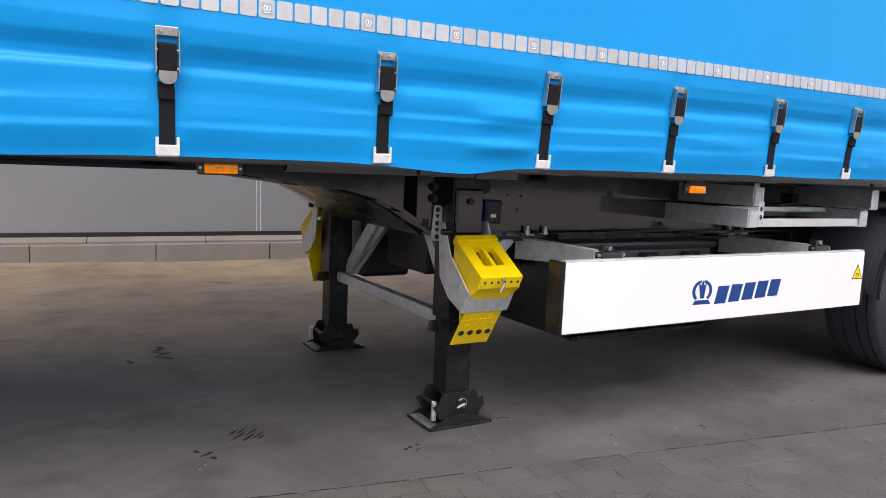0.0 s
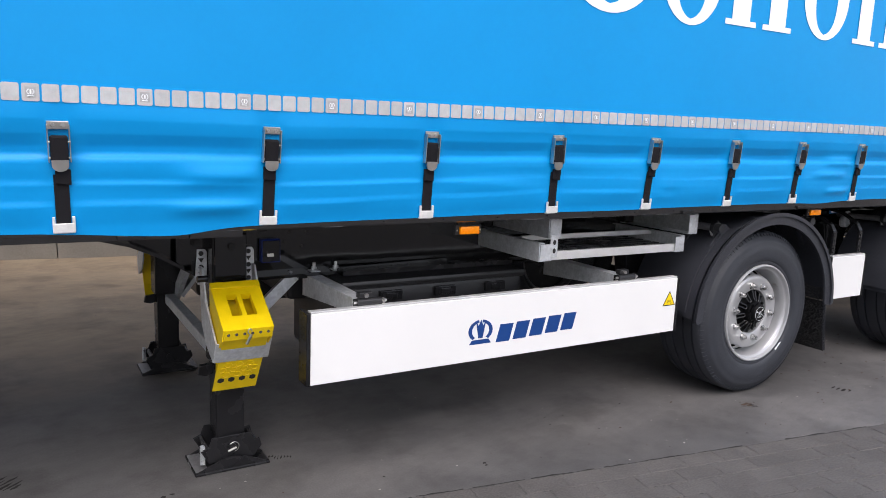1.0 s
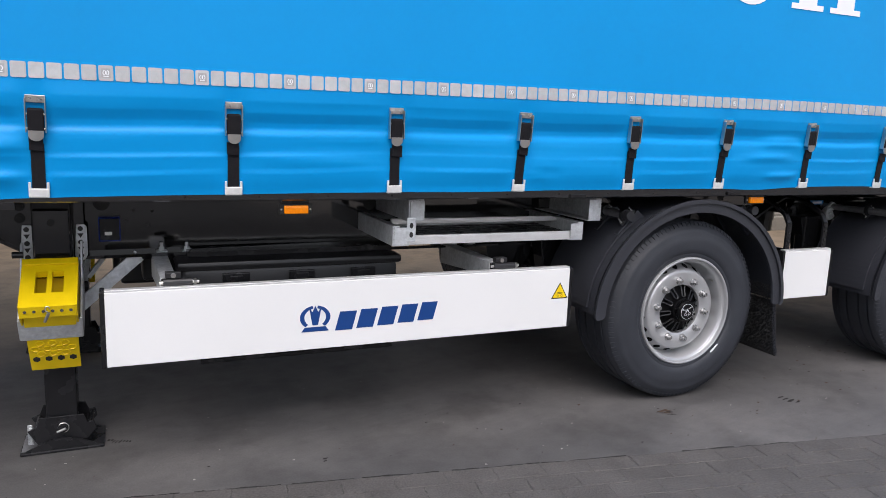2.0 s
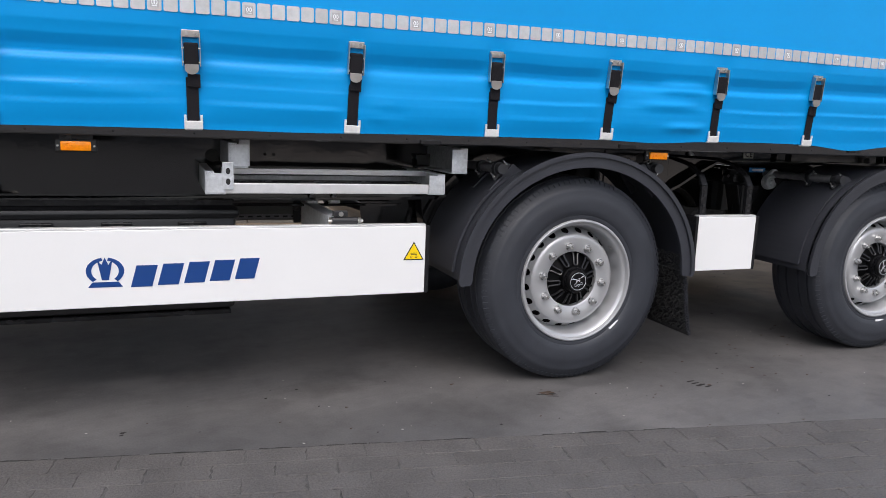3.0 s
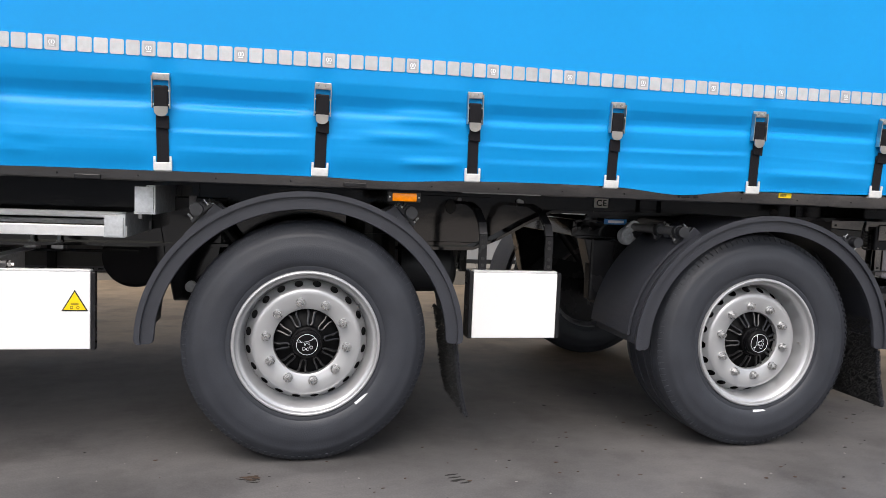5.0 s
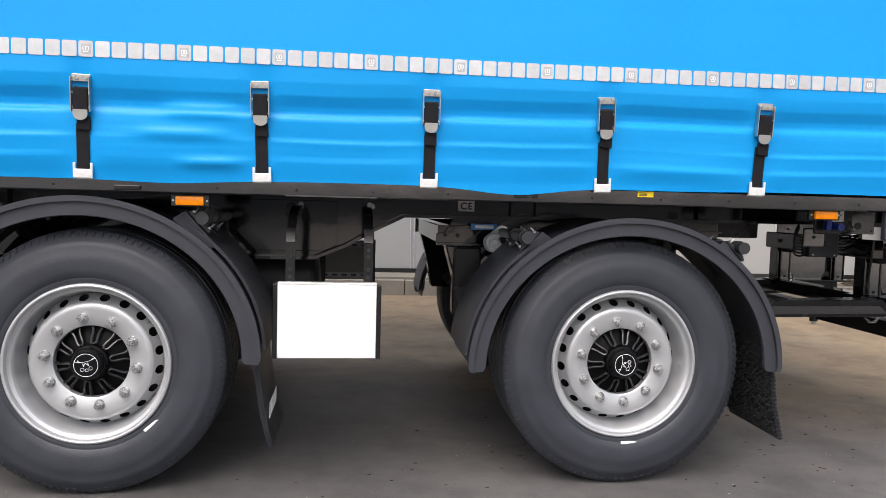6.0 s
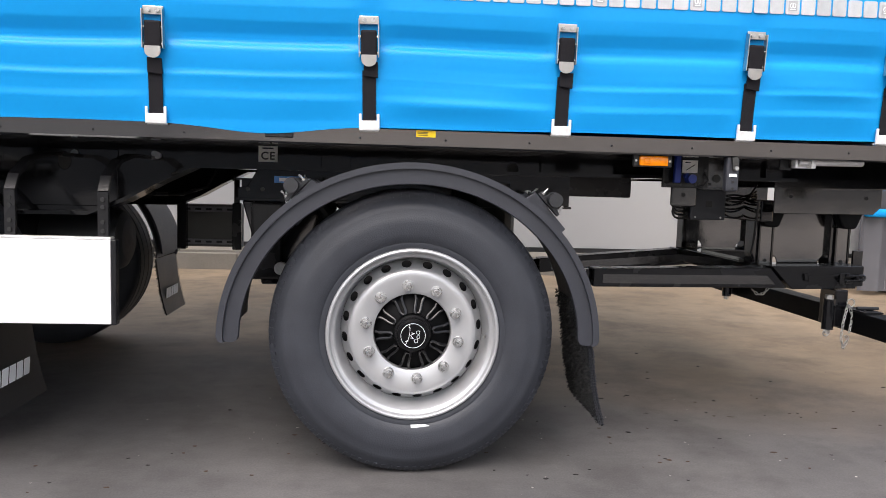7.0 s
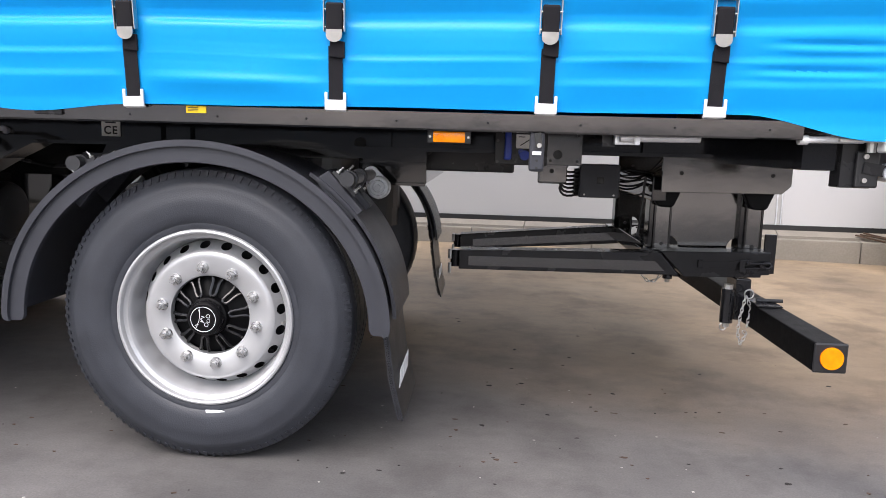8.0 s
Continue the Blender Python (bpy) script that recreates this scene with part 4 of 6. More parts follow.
# plastic stowage box hung under the chassis
bm = bmesh.new()
box(bm, -2.60, -1.575, 0.425, 1.12, 0.372, 0.80, bevel=0.03)
stow = part("stowage_box", bm, SHEET_BLACK, trailer, "black plastic stowage box", smooth=True)
part("stowage_lid", boxm(-2.615, -1.56, 0.41, 1.13, 0.786, 0.828, bevel=0.016), SHEET_BLACK, stow, smooth=True)
for x in (-2.36, -2.06, -1.76):
    bm = bmesh.new()
    box(bm, x - 0.06, x + 0.06, 0.405, 0.426, 0.725, 0.772, bevel=0.004)
    box(bm, x - 0.03, x + 0.03, 0.398, 0.41, 0.735, 0.762, bevel=0.004)
    part("lid_latch", bm, MATT_BLACK, stow)
part("support_strip", boxm(-2.56, -1.58, 0.52, 0.60, 0.832, 0.856), MATT_BLACK, stow)
part("support_rail", boxm(-2.75, -0.75, 0.60, 0.63, 0.818, 0.828), GLOSS_BLACK, trailer)
part("box_shelf", boxm(-2.52, -1.60, 0.42, 0.9, 0.352, 0.371, bevel=0.004), MATT_BLACK, trailer)
part("battery_box", boxm(-2.85, -2.35, 1.3, 1.8, 0.55, 0.84, bevel=0.02), SHEET_BLACK, trailer, "black plastic box")
part("spare_box", boxm(-2.75, -2.45, 0.75, 1.25, 0.68, 0.84, bevel=0.02), SHEET_BLACK, trailer, "black plastic box")
part("far_apron", boxm(-2.9, -2.55, 2.05, 2.4, 0.42, 0.80, bevel=0.03), SHEET_BLACK, trailer)
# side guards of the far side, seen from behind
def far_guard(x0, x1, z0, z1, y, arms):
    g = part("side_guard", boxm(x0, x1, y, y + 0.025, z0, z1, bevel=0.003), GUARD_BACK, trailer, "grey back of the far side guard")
    slot = None
    for z in (z0 + 0.030, z1 - 0.030):
        strip = part("slotted_profile", boxm(x0 + 0.01, x1 - 0.01, y - 0.011, y - 0.0015, z - 0.016, z + 0.016, bevel=0.002), DULL_ZINC, g, "slotted aluminium profile")
        for k in range(int((x1 - x0 - 0.06) / 0.062)):
            at = (x0 + 0.05 + 0.062 * k, y - 0.0125, z)
            if slot is None:
                slot = part("profile_slot", boxm(-0.017, 0.017, -0.001, 0.001, -0.006, 0.006), INK, strip, at=at)
            else:
                again(slot, strip, at)
    for x in arms:
        post = part("guard_post", boxm(x - 0.026, x + 0.026, y - 0.063, y - 0.013, z0 - 0.012, z1 + 0.012, bevel=0.005), MATT_BLACK, g)
        part("post_bar", boxm(x - 0.016, x + 0.016, y - 0.059, y - 0.035, z1 + 0.012, 1.15, bevel=0.003), GLOSS_BLACK, post)


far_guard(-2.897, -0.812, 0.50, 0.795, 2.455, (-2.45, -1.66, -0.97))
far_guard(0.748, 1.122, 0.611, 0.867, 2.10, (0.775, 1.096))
# air tank
bm = bmesh.new()
rod(bm, (-0.79, 0.72, 0.79), (-0.79, 1.75, 0.79), 0.145, 32)
part("air_tank", bm, GLOSS_BLACK, trailer, "black steel air tank", smooth=True)

bm = bmesh.new()
rod(bm, (0.10, 1.05, 0.735), (0.765, 1.05, 0.735), 0.138, 32)
for r0, r1, x0, x1 in ((0.138, 0.128, 0.765, 0.785), (0.128, 0.095, 0.785, 0.805), (0.095, 0.0, 0.805, 0.815)):
    rod(bm, (x0, 1.05, 0.735), (x1, 1.05, 0.735), r0, 32, max(r1, 0.005))
part("air_tank", bm, CAP, trailer, "black steel air tank", smooth=True)

# galvanised pallet rack
rack = part("pallet_rack", boxm(-1.70, -0.70, 0.126, 0.150, 0.924, 0.966, bevel=0.003), ALU, trailer, "galvanised and aluminium pallet rack tray")
part("rack_rail", boxm(-1.64, -0.69, 0.36, 0.38, 0.985, 1.012, bevel=0.003), ALU, rack)
part("rack_rail", boxm(-1.70, -0.70, 0.60, 0.62, 0.93, 0.965, bevel=0.003), GALV, rack)
for k in range(7):
    yy = 0.175 + 0.06 * k
    part("tray_slat", boxm(-1.69, -0.71, yy, yy + 0.042, 0.936, 0.946, bevel=0.002), MATT_BLACK, rack)
for x0, z0, z1, ya in ((-1.715, 0.922, 1.012, 0.12), (-0.708, 0.922, 1.012, 0.12), (-1.622, 1.025, 1.125, 0.17), (-0.60, 1.015, 1.128, 0.13)):
    bm = bmesh.new()
    sgn = 1 if x0 < -1 else -1
    box(bm, x0 - 0.003, x0 + 0.003, ya, 0.66, z0, z1)
    box(bm, *sorted((x0, x0 + sgn * 0.075)), ya, 0.66, z0, z0 + 0.005)
    box(bm, *sorted((x0, x0 + sgn * 0.03)), ya, 0.66, z1 - 0.005, z1)
    part("rack_bracket", bm, GALV, rack, "galvanised folded bracket")
    part("bracket_end", boxm(*sorted((x0 + sgn * 0.0035, x0 + sgn * 0.072)), ya - 0.006, ya - 0.001, z0 + 0.006, z1 - 0.006), GALV, rack)
for x, z, yy in ((-1.632, 0.995, 0.112), (-1.56, 1.085, 0.20)):
    o = part("slotted_plate", boxm(x - 0.022, x + 0.022, yy, yy + 0.006, z - 0.055, z + 0.055, bevel=0.003), GALV, rack)
    for d in (-0.022, 0.02):
        part("plate_slot", prismm([(x + 0.009 * math.cos(a), z + d + 0.013 * math.sin(a)) for a in [radians(30 * q) for q in range(12)]], yy - 0.001, yy + 0.001, "y"), INK, o)
o = part("slotted_plate", boxm(-0.535, -0.505, 0.60, 0.645, 1.025, 1.085, bevel=0.002), DULL_ZINC, trailer)


# ---- wheels ----
HUB_Z = 0.503


def tyre_profile():
    w = 0.385
    half = [(0.290, 0.030), (0.300, 0.016), (0.312, 0.010), (0.322, 0.011), (0.330, 0.004), (0.352, 0.0), (0.385, -0.002), (0.409, 0.000), (0.412, 0.0015), (0.434, 0.0035), (0.452, 0.009), (0.456, 0.014), (0.474, 0.022), (0.4885, 0.034), (0.4935, 0.046)]
    tread = []
    for k, g in enumerate((0.085, 0.150, 0.235, 0.300)):
        tread += [(0.4975, g - 0.007), (0.484, g - 0.004), (0.484, g + 0.004), (0.4975, g + 0.007)]
    return [(0.29 + (r - 0.29) * 1.033, y) for r, y in half + tread + [(r, w - y) for r, y in reversed(half)]]


tyre_bm = lathe(bmesh.new(), tyre_profile(), 108)
for k in range(108):
    a = 2 * math.pi * (k + 0.5) / 108
    m = pose(0, 0, 0, 0, math.degrees(-a), 0)
    s = bmesh.ops.create_cube(tyre_bm, size=1)["verts"]
    for v in s:
        v.co = m @ Vector((0.4865 + v.co.x * 0.019, 0.0268 + v.co.y * 0.010 + v.co.x * 0.0155, v.co.z * 0.0115))


def rim_mesh():
    bm = lathe(bmesh.new(), [(0.296, 0.030), (0.303, 0.022), (0.303, 0.012), (0.300, 0.0045), (0.2945, 0.0025), (0.290, 0.0045), (0.2875, 0.0105), (0.2865, 0.022), (0.282, 0.0265), (0.275, 0.029), (0.2715, 0.034), (0.2685, 0.044), (0.2665, 0.062), (0.2605, 0.112), (0.256, 0.122)], 96)
    # disc from the cone's inner edge to the centre opening
    lathe(bm, [(0.2265, 0.062), (0.222, 0.056), (0.212, 0.0515), (0.200, 0.052), (0.146, 0.055), (0.138, 0.060), (0.136, 0.085)], 96)
    # cone with vent holes
    holes, seg = 20, 16
    def cone(u, v, k):
        a = 2 * math.pi * (k + 0.5 * u + 0.5) / holes
        r, y = 0.241 + 0.0145 * math.sin(v * 1.1) / math.sin(1.1), 0.092 + 0.030 * v
        return (r * math.cos(a), y, r * math.sin(a))
    for k in range(holes):
        outer, inner = [], []
        for q in range(seg):
            a = 2 * math.pi * q / seg
            c, s = math.cos(a), math.sin(a)
            f = 1 / max(abs(c), abs(s))
            outer.append(bm.verts.new(cone(c * f, s * f, k)))
            inner.append(bm.verts.new(cone(c * 0.47, s * 0.66, k)))
        for q in range(seg):
            bm.faces.new((outer[q], outer[(q + 1) % seg], inner[(q + 1) % seg], inner[q]))
    return bm


def build_wheel():
    w = new("wheel")
    tagged(w, "truck wheel with low-profile tyre on silver steel rim")
    tyre = part("tyre", tyre_bm, RUBBER, w, "dark grey ribbed truck tyre", smooth=True)
    bm = bmesh.new()
    rod(bm, (-0.33, 0.004, 0.16), (-0.33, 0.0, 0.16), 0.012, 16)
    part("sidewall_mark", bm, RUBBER, tyre, "small raised round mark")
    part("rim", rim_mesh(), SILVER, w, "silver painted steel rim", smooth=True)
    # added black disc that stands in for the dark inside of the wheel
    part("inner_cover", lathe(bmesh.new(), [(0.07, 0.305), (0.27, 0.305), (0.27, 0.312), (0.07, 0.312)], 40), MATT_BLACK, w)
    part("rim_barrel", lathe(bmesh.new(), [(0.305, 0.362), (0.303, 0.374), (0.297, 0.378), (0.290, 0.374), (0.286, 0.362), (0.274, 0.350), (0.268, 0.300)], 64), DULL_ZINC, w, "dull grey inner rim flange", smooth=True)
    part("brake_drum", lathe(bmesh.new(), [(0.0, 0.13), (0.255, 0.13), (0.255, 0.3), (0.0, 0.3)], 40), MATT_BLACK, w)
    nut = None
    for k in range(10):
        a = radians(18 + 36 * k + 10)
        at = (0.1675 * math.cos(a), 0.055, 0.1675 * math.sin(a))
        if nut is None:
            bm = bmesh.new()
            rod(bm, (0, 0.004, 0), (0, -0.007, 0), 0.0225, 20, 0.019)
            rod(bm, (0, -0.006, 0), (0, -0.024, 0), 0.0158, 6)
            rod(bm, (0, -0.024, 0), (0, -0.033, 0), 0.0095, 12)
            nut = part("wheel_nut", bm, NUT, w, "steel wheel nut", at=at)
        else:
            again(nut, w, at, (0, 17 * k, 0))
    hub = lathe(bmesh.new(), [(0.0, -0.002), (0.050, -0.002), (0.056, 0.004), (0.057, 0.030), (0.066, 0.034), (0.068, 0.066), (0.11, 0.082), (0.135, 0.094)], 48)
    part("hub", hub, HUB_BLACK, w, "black hub with ribs", smooth=True)
    collar = bmesh.new()
    rod(collar, (0, 0.014, 0), (0, 0.034, 0), 0.064, 8)
    part("hub_collar", collar, HUB_GLOSS, w)
    rib = None
    for k in range(10):
        a = 36 * k + 10
        if rib is None:
            bm = bmesh.new()
            half = [(0.070, 0.0), (0.076, 0.007), (0.088, 0.0085), (0.105, 0.0085), (0.120, 0.010), (0.131, 0.015)]
            for sg in (-1, 1):
                tube(bm, [(r, 0.048 + (r - 0.07) * 0.42, sg * z + sg * 0.002) for r, z in half], 0.0060, 8)
            rib = part("hub_rib", bm, HUB_GLOSS, w, smooth=True)
            rib.rotation_euler = (0, -radians(a), 0)
        else:
            again(rib, w, (0, 0, 0), (0, -a, 0))
    bm = bmesh.new()
    tube(bm, [(0.0425 * math.cos(t), -0.003, 0.0425 * math.sin(t)) for t in [radians(10 * q) for q in range(36)]], 0.0009, 4, True)
    part("cap_ring", bm, PRINT_WHITE, w, "thin white ring on the hub cap")
    bm = bmesh.new()
    # bowed stroke across the ring, two legs, and three outlined shapes between them
    tube(bm, [(0.037 * u, -0.003, 0.020 - 0.007 * (1 - u * u)) for u in [q / 6 - 1 for q in range(13)]], 0.0008, 4)
    for p0, p1 in (((-0.020, 0.013), (-0.026, 0.024)), ((0.022, 0.014), (0.029, 0.021)), ((-0.009, -0.004), (-0.009, 0.008)), ((0.009, -0.004), (0.009, 0.008)), ((-0.009, -0.003), (0.0, 0.009)), ((0.009, -0.003), (0.0, 0.009))):
        bar(bm, (p0[0], -0.003, p0[1]), (p1[0], -0.003, p1[1]), 0.0017, 0.002, (0, 1, 0))
    for dx, dz, ww, hh in ((-0.016, -0.014, 0.0075, 0.0065), (-0.001, -0.019, 0.006, 0.0055), (0.014, -0.015, 0.0065, 0.0065)):
        tube(bm, [(dx + ww * max(-0.8, math.cos(t)), -0.003, dz + hh * max(-0.85, math.sin(t))) for t in [radians(30 * q) for q in range(12)]], 0.0008, 4, True)
    part("cap_mark", bm, PRINT_WHITE, w, "plain white marks")
    bm = bmesh.new()
    rod(bm, (0.262, 0.075, 0), (0.255, 0.045, 0), 0.004, 8)
    part("valve", bm, STEEL, w)
    bm = bmesh.new()
    prism(bm, [(-0.032, -0.006), (0.030, -0.004), (0.034, 0.006), (0.018, 0.010), (-0.034, 0.006)], -0.0035, -0.001, "y")
    part("tyre_label", bm, PRINT_WHITE, w, "torn white paper label", at=(0.05, 0.0085, -0.325))
    return w


WHEEL_Y = 0.098
wheel = build_wheel()
wheel.parent = trailer
wheel.matrix_basis = pose(0.0, WHEEL_Y, HUB_Z, 0, -36, 0)
for ch in wheel.children:
    if ch.name.startswith(("cap_mark", "cap_ring")):
        ch.rotation_euler = (0, radians(24), 0)
for x, turn in ((2.073, 3),):
    o = copy_thing(wheel, pose(x, WHEEL_Y, HUB_Z, 0, turn, 0))
    for ch in o.children:
        if ch.name.startswith(("cap_mark", "cap_ring")):
            ch.rotation_euler = (0, radians(-83), 0)
for x in (0.0, 2.073):
    copy_thing(wheel, pose(x, 2.55 - WHEEL_Y, HUB_Z, 0, 25, 180))

# axles, air bags, trailing arms
for x in (0.0, 2.073):
    axle = part("axle", rodm((x, 0.30, HUB_Z), (x, 2.25, HUB_Z), 0.073, 24), GLOSS_BLACK, trailer, "black tubular axle", smooth=True)
    for y in (0.655, 1.895):
        part("trailing_arm", prismm([(x - 0.55, 0.66), (x - 0.48, 0.60), (x, 0.58), (x + 0.38, 0.60), (x + 0.38, 0.635), (x, 0.66), (x - 0.46, 0.74)], y - 0.05, y + 0.05, "y", bevel=0.006), MATT_BLACK, axle)
        part("arm_hanger", prismm([(x - 0.60, 0.60), (x - 0.44, 0.60), (x - 0.40, 0.80), (x - 0.36, 1.08 if x < 1 else 0.94), (x - 0.68, 1.08 if x < 1 else 0.94), (x - 0.64, 0.8)], y - 0.045, y + 0.065, "y", bevel=0.006), GLOSS_BLACK, axle)
        bm = bmesh.new()
        for q, (r, z) in enumerate(((0.13, 0.68), (0.14, 0.78), (0.14, 0.88), (0.12, 0.98))):
            rod(bm, (x + 0.30, y, z - 0.04), (x + 0.30, y, z + 0.06), r, 20)
        part("air_bag", bm, SHEET_BLACK, axle)
        part("shock_absorber", rodm((x - 0.1, y - 0.09, 0.6), (x - 0.42, y - 0.09, 1.0), 0.035, 14), MATT_BLACK, axle)
    part("brake_chamber", rodm((x - 0.30, 0.62, 0.60), (x - 0.14, 0.62, 0.60), 0.09, 20), MATT_BLACK, axle)
    part("pivot_bolt", rodm((x - 0.52, 0.575, 0.67), (x - 0.52, 0.60, 0.67), 0.026, 12), GALV, axle)
part("web_hole", tube(bmesh.new(), [(0.694 + 0.026 * math.cos(t), 0.646, 1.079 + 0.036 * math.sin(t)) for t in [radians(24 * q) for q in range(15)]], 0.004, 6, True), MATT_BLACK, trailer)
part("web_hole", prismm([(0.694 + 0.026 * math.cos(t), 1.079 + 0.036 * math.sin(t)) for t in [radians(24 * q) for q in range(15)]], 0.6425, 0.6455, "y"), INK, trailer)
for x, z in ((1.044, 1.116), (0.736, 1.111)):
    part("web_bolt", rodm((x, 0.63, z), (x, 0.648, z), 0.012, 8), GALV, trailer)
# dark bulkhead between the beams ahead of the axles
part("inner_bulkhead", boxm(0.42, 0.46, 0.66, 1.9, 0.62, 1.08), GLOSS_BLACK, trailer)


# ---- mudguards ----
def mudguard(cx, side, cz, caps, pivot):
    """Half-round plastic guard with a rolled outer flange; side -1 near, 1 far."""
    def arc(rx, rz, a0, a1, n=44):
        return [(cx + rx * math.cos(radians(a0 + (a1 - a0) * k / n)), cz + rz * math.sin(radians(a0 + (a1 - a0) * k / n))) for k in range(n + 1)]
    y0, y1 = (0.062, 0.50) if side < 0 else (2.05, 2.488)
    shell_top = arc(0.628, 0.581, 1, 179)
    bm = bmesh.new()
    band(bm, shell_top, y0 + 0.012, y1, -0.006)
    g = part("mudguard", bm, FENDER, trailer, "grained black plastic half-round mudguard", smooth=True)
    fy = y0 if side < 0 else y1
    bm = bmesh.new()
    # flange section swept along the arc: rounded outer face
    sec = [(-0.058, 0.013), (-0.0565, 0.0075), (-0.052, 0.0055), (-0.0505, 0.0072), (-0.0490, 0.0072), (-0.0475, 0.0045), (-0.025, 0.002), (-0.008, 0.003), (0.002, 0.006), (0.009, 0.011), (0.0135, 0.018), (0.015, 0.026), (0.015, 0.034), (-0.006, 0.034), (-0.006, 0.022), (-0.055, 0.022)]
    rows = []
    stops = [-1 + 0.5 * q for q in range(6)] + [2 + 176 * q / 56 for q in range(57)] + [178.5 + 0.5 * q for q in range(6)]
    for deg in stops:
        a = radians(deg)
        row = []
        end = min(deg + 1, 181 - deg) / 2.6
        narrow = 1 if end >= 1 else 0.55 + 0.45 * math.sqrt(1 - (1 - end) ** 2)
        for dr, dy in sec:
            dr = -0.021 + (dr + 0.021) * narrow
            row.append(bm.verts.new((cx + (0.632 + dr) * math.cos(a), fy - side * -1 * dy if side < 0 else fy - dy, cz + (0.586 + dr) * math.sin(a))))
        rows.append(row)
    m = len(sec)
    for a, b in zip(rows, rows[1:]):
        for q in range(m):
            bm.faces.new((a[q], a[(q + 1) % m], b[(q + 1) % m], b[q]))
    bm.faces.new(rows[0])
    bm.faces.new(rows[-1][::-1])
    part("flange", bm, FENDER, g, "rolled outer edge with a groove", smooth=True)
    # wide apron at the guard's front
    bm = bmesh.new()
    band(bm, arc(0.640, 0.594, 128, 176, 14), y0 + 0.05, y1 + 0.02, -0.012)
    part("guard_apron", bm, FENDER, g)
    bm = bmesh.new()
    band(bm, arc(0.645, 0.600, 3, 56, 16), y0 + 0.05, y1 + 0.02, -0.012)
    part("guard_apron", bm, FENDER, g)
    yn, yd = (y0 + 0.05, 0.60) if side < 0 else (y1 - 0.05, 1.95)
    sgn = 1 if side < 0 else -1
    for px, pz in caps:
        tx = 0.66 if px > cx else 0.72
        d = Vector((abs(tx), 0, -0.7 if px > cx else 0.7)).normalized()
        up = Vector((-d.z, 0, d.x))
        low_ = -1 if px > cx else 1

        def slab(bm, pts, ya, yb, bevel=0.0):
            lo, hi = sorted((ya, yb))
            prism(bm, [(px + d.x * a + up.x * b, pz + d.z * a + up.z * b) for a, b in pts], lo, hi, "y", bevel=bevel)
            return bm
        part("guard_tube", rodm((px, yn, pz), (px, yd + 0.06 * sgn, pz - 0.004), 0.021, 20), DULL_ZINC, g, "grey steel support tube", smooth=True)
        part("tube_cap", rodm((px, yn - 0.024 * sgn, pz), (px, yn + 0.012 * sgn, pz), 0.0245, 24), CAP, g, "black rubber end cap", smooth=True)
        for ya in (yn + 0.014 * sgn, yn + 0.19 * sgn):
            # moulded shelf, saddle and bolts
            part("guard_shelf", slab(bmesh.new(), [(-0.105 * low_, -0.105), (0.075 * low_, -0.085), (0.065 * low_, -0.030), (-0.105 * low_, -0.036)], ya - 0.004 * sgn, ya + 0.030 * sgn, 0.003), FENDER, g)
            hoop = [(-0.052, -0.027), (0.052, -0.027), (0.052, -0.018), (0.031, -0.013)] + [(0.0285 * math.cos(radians(q)), 0.0285 * math.sin(radians(q))) for q in range(0, 181, 20)] + [(-0.031, -0.013), (-0.052, -0.018)]
            part("guard_clamp", slab(bmesh.new(), hoop, ya, ya + 0.026 * sgn), CAP, g, "black tube clamp")
            for q in (-0.041, 0.041):
                p = Vector((px, ya + 0.013 * sgn, pz)) + d * q
                bm = bmesh.new()
                rod(bm, p - up * 0.02, p + up * 0.012, 0.004, 8)
                rod(bm, p - up * 0.018, p - up * 0.008, 0.0085, 6)
                part("clamp_bolt", bm, NUT, g)
        if not pivot:
            continue
        # ringed flange on an oval arm at the tube's inner end
        fx_, fz_ = px + (0.030 if px > cx else -0.038), pz - 0.05
        disc = bmesh.new()
        rings = [(0.0, -0.020), (0.010, -0.020), (0.011, -0.008), (0.018, -0.008), (0.020, -0.013), (0.025, -0.013), (0.027, -0.007), (0.031, -0.007), (0.033, -0.012), (0.040, -0.012), (0.044, -0.004), (0.044, 0.03), (0.0, 0.03)]
        lathe(disc, [(r, y * sgn) for r, y in rings], 32)
        part("tube_flange", disc, GALV, g, "ringed steel end flange", smooth=True, at=(fx_, yd - 0.03 * sgn, fz_))
        arm = bmesh.new()
        ax = Vector((px - fx_, 0, pz - fz_)).normalized()
        ang = math.atan2(ax.z, ax.x)
        oval = [(fx_ + 0.047 * math.cos(ang + t), fz_ + 0.047 * math.sin(ang + t)) for t in [radians(100 + 16 * q) for q in range(11)]]
        oval += [(px + 0.029 * math.cos(ang + t), pz + 0.029 * math.sin(ang + t)) for t in [radians(-90 + 18 * q) for q in range(11)]]
        lo, hi = sorted((yd - 0.022 * sgn, yd - 0.004 * sgn))
        prism(arm, oval, lo, hi, "y")
        part("flange_arm", arm, GALV, g)
    # flap
    fx = cx + 0.622
    bm = bmesh.new()
    band(bm, [(fx + 0.0, 0.53), (fx + 0.01, 0.45), (fx + 0.025, 0.34), (fx + 0.045, 0.25), (fx + 0.062, 0.19)], y0 + 0.012, y1 - 0.02, 0.008)
    flap = part("mudflap", bm, SHEET_BLACK, g, "black rubber mud flap with bristles")
    bm = bmesh.new()
    rg = random.Random(int(cx * 10) + 7)
